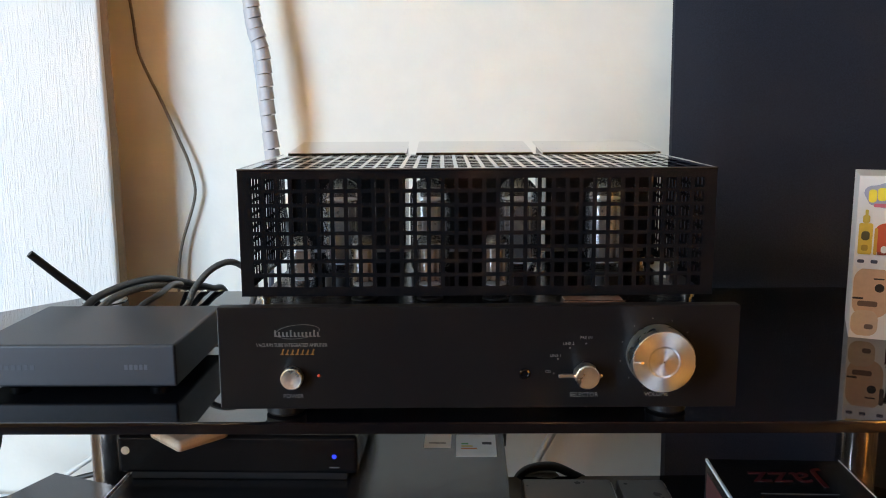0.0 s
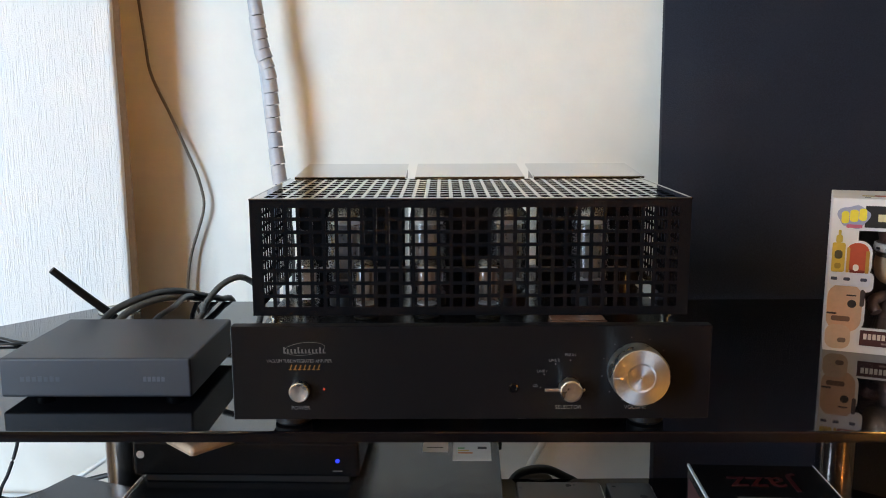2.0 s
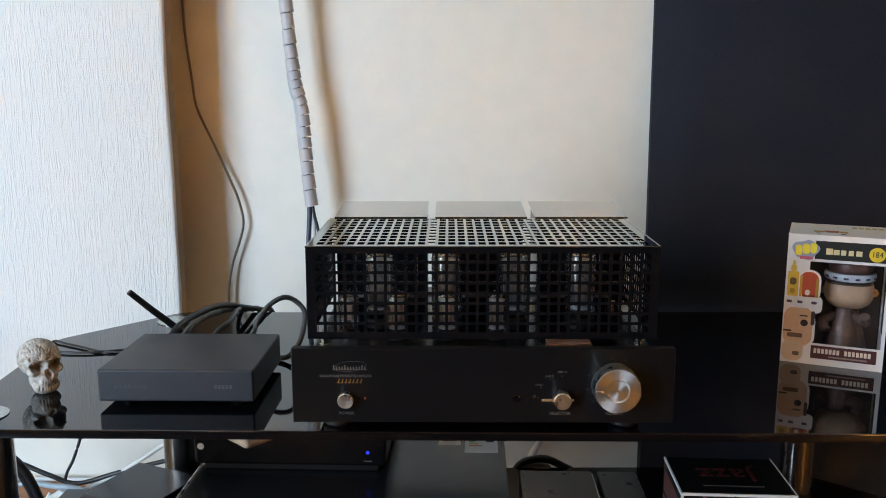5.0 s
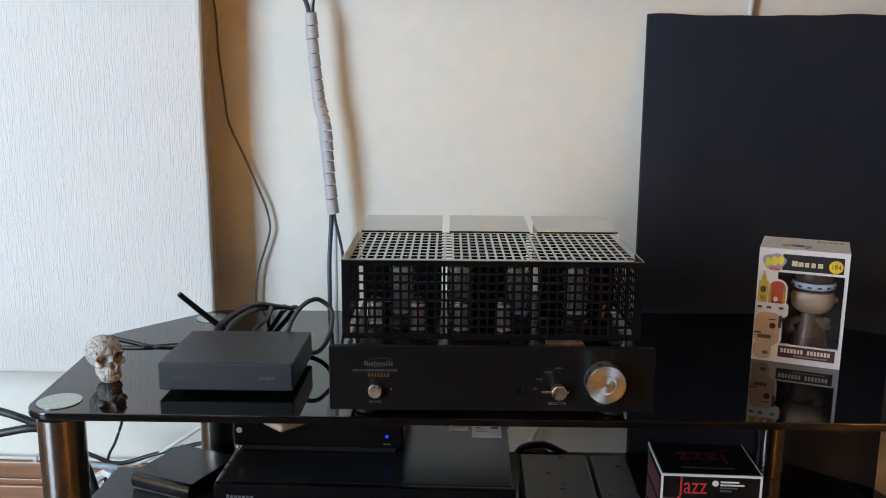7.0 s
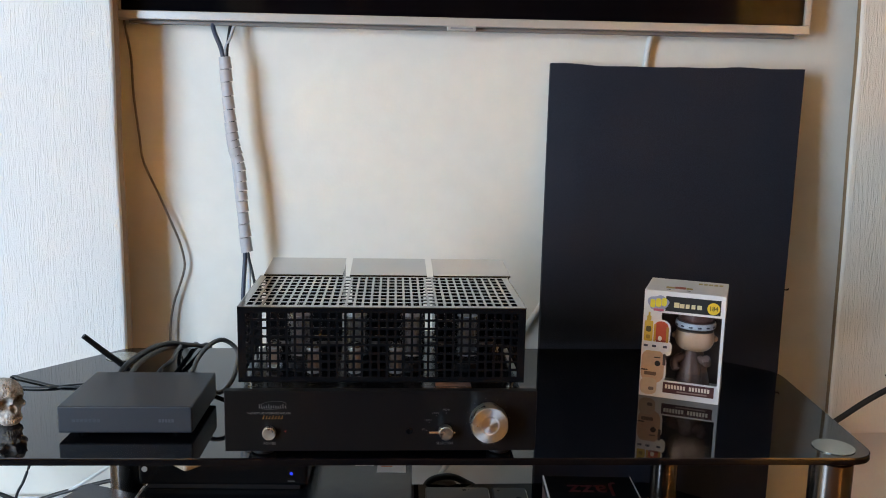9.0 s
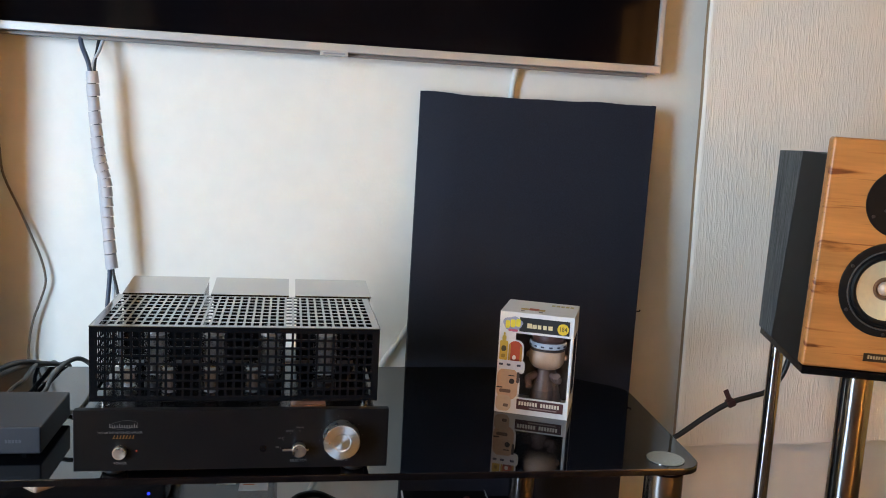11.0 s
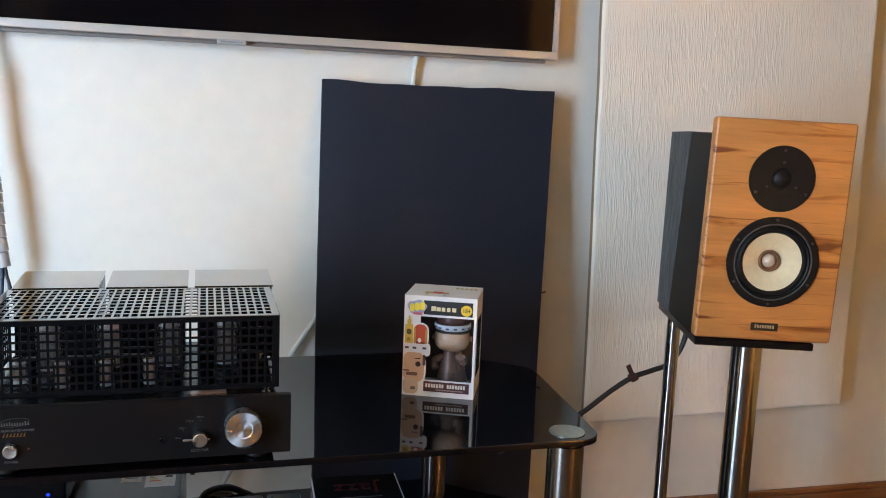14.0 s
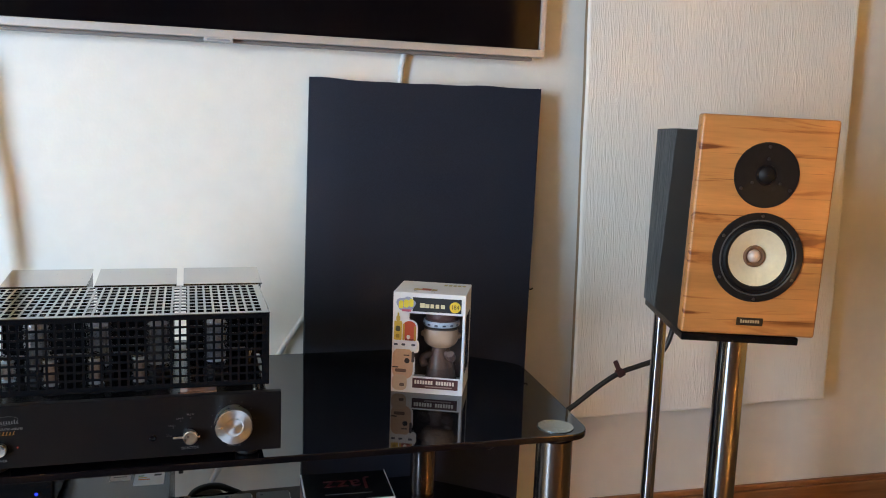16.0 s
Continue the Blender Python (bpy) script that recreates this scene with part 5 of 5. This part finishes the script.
for name, x0, x1, y0, y1, z1, mat in (("games_console", 0.066, 0.172, 0.07, 0.388, 0.046, M_GREYBOX), ("disc_player", 0.180, 0.236, 0.10, 0.392, 0.044, M_GREYBOX)):
    g = thing(name, pose(x0, y0, SHELF), "flat dark grey case on the lower glass shelf", "console")
    part("case", box(0, x1 - x0, 0, y1 - y0, 0.003, z1, 0.003, 2), mat, g)
    part("side_strip", box(x1 - x0 - 0.0008, x1 - x0 + 0.0012, 0.004, y1 - y0 - 0.004, z1 - 0.008, z1 - 0.003, 0.0004), M_ALU, g)
    for fx in (0.012, x1 - x0 - 0.012):
        for fy in (0.02, y1 - y0 - 0.02):
            f = lathe([(0.006, 0.0), (0.006, 0.0028)], 12)
            f.transform(Matrix.Translation((fx, fy, 0)))
            part("foot", f, M_PLASTIC, g)

M_SIDE = material("dark_red_photo", (0.09, 0.025, 0.025), 0.35, spread=0.5, scale=40)
jazz = thing("music_box_set", pose(0.2375, 0.1375, SHELF, 0, 0, -1.3), "black boxed music set with red lettering and white edges", "box set")
JW, JD, JH = 0.131, 0.098, 0.138
M_INK = material("black_gloss_card", (0.010, 0.009, 0.009), 0.25, spread=0.2, scale=60)
part("carton", box(0, JW, 0, JD, 0, JH, 0.0008, 1), M_INK, jazz)
b = bmesh.new()
e = 0.0028
for r in ((-0.0003, JW + 0.0003, -0.0003, e * 0.6, JH - e, JH + 0.0003), (-0.0003, e, -0.0003, 0.0002, 0, JH - e), (JW - e, JW + 0.0003, -0.0003, 0.0002, 0, JH - e),
          (-0.0003, e * 0.6, e * 0.6, JD + 0.0003, JH - e, JH + 0.0003), (JW - 0.0008, JW + 0.0003, e * 0.6, JD + 0.0003, JH - e, JH + 0.0003)):
    box(*r, bm=b)
part("white_edge", b, M_CARD, jazz, "white printed edges", smooth=False)
M_RED = material("red_ink", (0.55, 0.035, 0.040), 0.45, spread=0.1, scale=100)
lettering("title", "Jazz", 0.034, pose(0.0415, -0.0005, JH - 0.0165), M_RED, jazz, squeeze=0.72)
lettering("title", "Jazz", 0.046, pose(JW / 2, JD / 2 + 0.004, JH + 0.0005, -90, 0, 0) @ pose(0, 0, 0, 0, 180, 0), material("dark_red_ink", (0.07, 0.006, 0.007), 0.4), jazz, "dark red lettering on the lid")
part("lid_line", box(0.030, 0.100, 0.020, 0.0215, JH + 0.0003, JH + 0.0005), M_LEGEND, jazz, smooth=False)
d = lathe([(0.0042, 0.0), (0.0042, 0.0003)], 20, "y")
d.transform(Matrix.Translation((0.0705, -0.0004, JH - 0.0115)))
part("round_mark", d, M_CARD, jazz)
for i, w in enumerate((0.024, 0.031, 0.022, 0.015)):
    part("text_bar", box(0.0770, 0.0770 + w, -0.0006, -0.0002, JH - 0.0105 - i * 0.0042, JH - 0.0083 - i * 0.0042), M_CARD if i < 2 else M_LEGEND, jazz, smooth=False)
part("grey_panel", box(e, JW - e, -0.0005, 0.0001, 0.004, JH - 0.034), material("grey_photo_print", (0.20, 0.20, 0.21), 0.4, spread=0.5, scale=25), jazz, smooth=False)
for i in range(3):
    part("side_patch", box(-0.0005, 0.0001, 0.010, JD - 0.008, JH - 0.040 - i * 0.034, JH - 0.012 - i * 0.034), M_SIDE, jazz, smooth=False)

# ---- cables on the wall ----
M_CABLE = material("black_cable", (0.014, 0.014, 0.015), 0.45, spread=0.15, scale=100)
M_NAVY = material("blue_grey_cable", (0.045, 0.055, 0.085), 0.45, spread=0.15, scale=100)
M_TAUPE = material("taupe_cable", (0.13, 0.095, 0.065), 0.5, spread=0.15, scale=100)
M_BRAID = material("braided_grey_sleeve", (0.070, 0.067, 0.063), 0.6, spread=0.5, scale=500, bump=0.6)
M_WCABLE = material("white_cable", (0.66, 0.66, 0.64), 0.4, spread=0.05, scale=80)
M_PALEGREY = material("pale_grey_cable", (0.45, 0.46, 0.49), 0.45, spread=0.08, scale=100)
M_WRAP = material("grey_spiral_wrap", (0.46, 0.44, 0.45), 0.5, spread=0.08, scale=120, rough_spread=0.08)


def cable(name, points, radius, mat, label, category="cable", steps=8):
    return tagged(part(name, hose(points, radius, 10, steps), mat), label, category)


wrap_line = [(x + 0.0015, y - 0.002, z) for x, y, z in ((-0.3065, 0.611, 0.960), (-0.3035, 0.611, 0.900), (-0.2985, 0.612, 0.840), (-0.2940, 0.613, 0.800), (-0.2850, 0.613, 0.765), (-0.2820, 0.612, 0.720), (-0.2790, 0.611, 0.670), (-0.2735, 0.611, 0.604))]
path = smooth_path(wrap_line, 24)
turns = 18
wrap = thing("cable_wrap", pose(0, 0, 0), "grey spiral wrap round the television cables", "cable wrap")
N = len(path) - 1
for k in range(turns):
    a, z = int(k * N / turns), int((k + 1) * N / turns)
    seg = path[a:z + 1]
    seg[-1] = seg[-1].lerp(seg[-2], 0.6)
    tilt = Vector((0.0010, 0, 0))
    thick = 0.0108 + 0.0012 * noise.noise((k * 0.7, 0, 0)) + (0.0010 if 6 <= k <= 8 else 0)
    part("wrap_turn", hose([p + tilt * (i / max(len(seg) - 1, 1) - 0.5) for i, p in enumerate(seg)], lambda t, q=thick: q * (0.965 + 0.05 * t), 18, 1), M_WRAP, wrap)
cable("wrapped_cable", [(-0.334, 0.640, 1.030), (-0.327, 0.628, 1.005), (-0.310, 0.612, 0.966), (-0.303, 0.611, 0.90), (-0.290, 0.612, 0.78), (-0.279, 0.611, 0.66), (-0.276, 0.610, 0.60), (-0.280, 0.604, 0.52), (-0.281, 0.590, 0.40), (-0.30, 0.56, 0.25)], 0.0042, M_NAVY, "dark blue-grey television cable in the wrap")
cable("wrapped_cable", [(-0.299, 0.642, 1.030), (-0.301, 0.628, 1.000), (-0.302, 0.613, 0.964), (-0.299, 0.6115, 0.90), (-0.286, 0.6125, 0.78), (-0.276, 0.6115, 0.66), (-0.270, 0.610, 0.60), (-0.262, 0.606, 0.565), (-0.254, 0.600, 0.52), (-0.252, 0.585, 0.42), (-0.24, 0.55, 0.25)], 0.0028, M_CABLE, "thin black television cable in the wrap")
cable("wrapped_cable", [(-0.290, 0.643, 1.030), (-0.297, 0.628, 1.000), (-0.3065, 0.613, 0.964), (-0.3065, 0.6125, 0.90), (-0.296, 0.613, 0.78), (-0.2845, 0.612, 0.66), (-0.271, 0.612, 0.60), (-0.268, 0.604, 0.52), (-0.268, 0.588, 0.40), (-0.28, 0.56, 0.25)], 0.0030, M_PALEGREY, "thin grey television cable in the wrap")
cable("aerial_cable", [(-0.5010, 0.650, 1.060), (-0.4950, 0.651, 1.019), (-0.4860, 0.651, 0.959), (-0.4840, 0.651, 0.892), (-0.4765, 0.651, 0.815), (-0.4700, 0.651, 0.765), (-0.4430, 0.651, 0.702), (-0.4210, 0.651, 0.648), (-0.4080, 0.651, 0.614), (-0.4005, 0.651, 0.580), (-0.4020, 0.651, 0.558), (-0.4115, 0.651, 0.528), (-0.4220, 0.650, 0.497), (-0.4290, 0.648, 0.460), (-0.4310, 0.645, 0.41), (-0.4250, 0.62, 0.25)], 0.0022, M_TAUPE, "thin taupe cable hanging from the television")
cable("white_cable", [(0.478, 0.643, 1.045), (0.470, 0.652, 0.995), (0.462, 0.655, 0.930), (0.41, 0.656, 0.75), (0.3430, 0.655, 0.600), (0.285, 0.652, 0.492), (0.237, 0.648, 0.418), (0.178, 0.640, 0.305), (0.125, 0.630, 0.202), (0.097, 0.625, 0.149), (0.07, 0.61, 0.06)], 0.0058, M_WCABLE, "thick white cable running down the wall")

# ---- cables on and behind the glass top ----
T = TABLE
cable("audio_cable", [(-0.284, 0.205, T + 0.030), (-0.274, 0.225, T + 0.042), (-0.270, 0.235, T + 0.055), (-0.258, 0.250, T + 0.071), (-0.243, 0.265, T + 0.077), (-0.230, 0.275, T + 0.069), (-0.220, 0.275, T + 0.056), (-0.219, 0.265, T + 0.040), (-0.223, 0.250, T + 0.021), (-0.236, 0.240, T + 0.0060), (-0.258, 0.246, T + 0.0040), (-0.290, 0.240, T + 0.010)], 0.0033, M_BRAID, "thick braided audio cable looping behind the streamer")
cable("signal_cable", [(-0.390, 0.240, T + 0.020), (-0.400, 0.256, T + 0.010), (-0.425, 0.264, T + 0.0024), (-0.483, 0.266, T + 0.0022), (-0.520, 0.284, T + 0.0022), (-0.551, 0.300, T + 0.0022), (-0.570, 0.311, T + 0.0022), (-0.5790, 0.316, T - 0.006), (-0.580, 0.322, T - 0.035), (-0.55, 0.36, T - 0.06), (-0.50, 0.42, T - 0.06)], 0.0015, M_CABLE, "black signal cable leading to the streamer", "cable")
cable("signal_cable", [(-0.376, 0.242, T + 0.018), (-0.390, 0.262, T + 0.008), (-0.420, 0.274, T + 0.0024), (-0.454, 0.276, T + 0.0022), (-0.495, 0.262, T + 0.0022), (-0.533, 0.261, T + 0.0022), (-0.562, 0.272, T + 0.0022), (-0.5760, 0.279, T - 0.006), (-0.578, 0.290, T - 0.035), (-0.55, 0.34, T - 0.055), (-0.49, 0.41, T - 0.055)], 0.0015, M_CABLE, "black signal cable leading to the streamer", "cable")
cable("rear_cable", [(-0.378, 0.225, T + 0.036), (-0.375, 0.250, T + 0.043), (-0.370, 0.300, T + 0.044), (-0.363, 0.350, T + 0.041), (-0.352, 0.390, T + 0.034), (-0.339, 0.430, T + 0.020), (-0.326, 0.470, T + 0.0062), (-0.318, 0.506, T - 0.012), (-0.312, 0.53, T - 0.12), (-0.30, 0.55, T - 0.22)], 0.0042, M_CABLE, "black cable arching over the glass behind the streamer")
cable("rear_cable", [(-0.362, 0.225, T + 0.036), (-0.362, 0.250, T + 0.040), (-0.361, 0.290, T + 0.040), (-0.358, 0.330, T + 0.037), (-0.356, 0.370, T + 0.031), (-0.353, 0.400, T + 0.025), (-0.347, 0.440, T + 0.014), (-0.343, 0.474, T + 0.0058), (-0.338, 0.508, T - 0.012), (-0.330, 0.53, T - 0.12), (-0.32, 0.55, T - 0.22)], 0.0040, M_BRAID, "grey braided cable arching over the glass behind the streamer")
cable("rear_cable", [(-0.326, 0.220, T + 0.032), (-0.323, 0.240, T + 0.039), (-0.317, 0.270, T + 0.043), (-0.326, 0.330, T + 0.040), (-0.341, 0.400, T + 0.026), (-0.356, 0.440, T + 0.0140), (-0.362, 0.474, T + 0.0050), (-0.362, 0.506, T - 0.012), (-0.352, 0.53, T - 0.12), (-0.34, 0.55, T - 0.22)], 0.0032, M_CABLE, "thin dark cable crossing the others behind the streamer")

# ---- cables beside the loudspeaker ----
cable("speaker_cable", [(0.640, 0.530, 0.235), (0.700, 0.490, 0.285), (0.745, 0.470, 0.312), (0.785, 0.455, 0.338), (0.840, 0.450, 0.381), (0.885, 0.450, 0.408), (0.930, 0.452, 0.421), (0.965, 0.455, 0.432), (0.990, 0.450, 0.470), (1.000, 0.440, 0.540), (1.002, 0.400, 0.600)], 0.0052, M_CABLE, "dark loudspeaker cable rising to the cabinet")
b = box(-0.008, 0.008, -0.0085, 0.0085, -0.007, 0.007, 0.003)
merge(b, box(-0.005, 0.005, -0.001, 0.001, 0.006, 0.028, 0.0008))
tag = part("cable_tie", b, material("red_black_tie", (0.05, 0.012, 0.010), 0.7, spread=0.4, scale=200))
tag.matrix_world = pose(0.888, 0.450, 0.409, 0, -27, 0)
tagged(tag, "dark red strap tied round the loudspeaker cable", "cable tie")

# ---- cables and pipe low on the wall ----
b = hose([(XW + 0.02, YB - 0.016, 0.091), (-1.2, YB - 0.016, 0.091), (-0.86, YB - 0.016, 0.0905), (-0.30, YB - 0.016, 0.090)], 0.0038, 12, 3)
M_PIPE = material("dull_white_pipe", (0.60, 0.60, 0.60), 0.5, spread=0.06, scale=60)
pipe = part("pipe", b, M_PIPE)
tagged(pipe, "white pipe along the wall above the oak rail", "pipe")
for x in (-1.3, -0.893, -0.45):
    part("pipe_clip", box(x - 0.0045, x + 0.0045, YB - 0.022, YB - 0.0005, 0.085, 0.096, 0.002), M_PIPE, pipe)
cable("power_cable", [(-1.05, 0.34, 0.40), (-0.86, 0.31, 0.360), (-0.742, 0.30, 0.336), (-0.700, 0.30, 0.322), (-0.668, 0.305, 0.306), (-0.642, 0.33, 0.26), (-0.632, 0.36, 0.16), (-0.65, 0.38, 0.03), (-0.70, 0.40, -0.03)], 0.0060, M_CABLE, "thick black power cable beside the stand")
cable("power_cable", [(-1.05, 0.33, 0.24), (-0.86, 0.30, 0.275), (-0.742, 0.30, 0.302), (-0.690, 0.305, 0.308), (-0.658, 0.32, 0.285), (-0.640, 0.35, 0.20), (-0.645, 0.37, 0.08), (-0.68, 0.38, -0.028)], 0.0066, M_CABLE, "thick black power cable beside the stand")
cable("thin_cable", [(-0.5310, 0.420, 0.43), (-0.5910, 0.455, 0.36), (-0.6310, 0.500, 0.29), (-0.6560, 0.530, 0.230), (-0.6730, 0.530, 0.185), (-0.6900, 0.530, 0.148), (-0.6910, 0.52, 0.08), (-0.6510, 0.53, 0.0)], 0.0026, M_CABLE, "thin black cable hanging behind the stand")
cable("white_lead", [(-0.760, 0.560, 0.040), (-0.690, 0.540, 0.110), (-0.590, 0.530, 0.166), (-0.500, 0.530, 0.226), (-0.440, 0.530, 0.270), (-0.38, 0.54, 0.31)], 0.0036, M_WCABLE, "white lead trailing behind the stand")
cable("dark_lead", [(-0.760, 0.530, 0.175), (-0.714, 0.530, 0.155), (-0.669, 0.530, 0.142), (-0.597, 0.530, 0.163), (-0.502, 0.530, 0.188), (-0.40, 0.54, 0.20)], 0.0040, M_CABLE, "black lead trailing behind the stand")
M_PALEBLUE = material("pale_blue_cable", (0.34, 0.41, 0.47), 0.4, spread=0.1, scale=80)
for i, (dx, dz, mat, r) in enumerate(((0, 0, M_PALEBLUE, 0.0042), (0.03, 0.008, M_WCABLE, 0.0032), (-0.03, -0.02, M_WCABLE, 0.0032), (0.01, -0.03, M_PALEBLUE, 0.0036))):
    cable("network_lead", [(-0.86 + dx, 0.53, -0.030), (-0.785 + dx, 0.50, 0.060 + dz), (-0.715 + dx, 0.50, 0.105 + dz), (-0.640 + dx, 0.515, 0.110 + dz), (-0.60 + dx, 0.53, 0.060 + dz), (-0.66 + dx, 0.55, 0.015), (-0.74 + dx, 0.54, -0.030 + 0.01 * i)], r, mat, "tangled pale network lead by the stand")
M_PLUG = material("white_plug_plastic", (0.72, 0.72, 0.70), 0.4, spread=0.05, scale=90)
for x, z, turn in ((-0.694, 0.131, 25), (-0.677, 0.138, -15), (-0.714, 0.117, 55)):
    b = box(-0.011, 0.011, -0.008, 0.008, -0.006, 0.006, 0.003, 3)
    merge(b, lathe([(0.0034, 0.0), (0.0030, 0.012)], 10), Matrix.Translation((0.009, 0, 0)) @ pose(0, 0, 0, 0, 90, 0))
    plug = part("plug", b, M_PLUG)
    plug.matrix_world = pose(x, 0.500, z, 0, -turn, turn)
    tagged(plug, "small white plug in the tangle of leads", "plug", "white plugs")
cable("network_lead", [(-0.765, 0.500, 0.150), (-0.740, 0.500, 0.156), (-0.718, 0.500, 0.155), (-0.693, 0.500, 0.151), (-0.664, 0.500, 0.149), (-0.63, 0.51, 0.130), (-0.60, 0.53, 0.08)], 0.0048, M_PALEBLUE, "tangled pale network lead by the stand")
cable("floor_lead", [(-1.25, 0.46, -0.034), (-1.02, 0.44, -0.030), (-0.88, 0.47, 0.010), (-0.80, 0.50, 0.030), (-0.72, 0.52, -0.02)], 0.0036, M_WCABLE, "white lead lying on the wooden floor")
# leads to the right of the receiver
cable("mains_lead", [(0.060, 0.510, 0.12), (0.062, 0.505, 0.170), (0.069, 0.500, 0.195), (0.084, 0.500, 0.208), (0.114, 0.500, 0.212), (0.141, 0.500, 0.201), (0.164, 0.500, 0.185), (0.185, 0.50, 0.14)], 0.0062, M_CABLE, "thick black mains lead behind the shelf")
cable("mains_lead", [(0.066, 0.520, 0.13), (0.074, 0.515, 0.184), (0.103, 0.512, 0.197), (0.124, 0.512, 0.185), (0.135, 0.515, 0.12)], 0.0050, M_TAUPE, "grey mains lead behind the shelf")
cable("mains_lead", [(0.044, 0.60, 0.44), (0.048, 0.585, 0.36), (0.052, 0.56, 0.28), (0.05, 0.55, 0.22)], 0.0045, M_CABLE, "thin black mains lead behind the receiver")
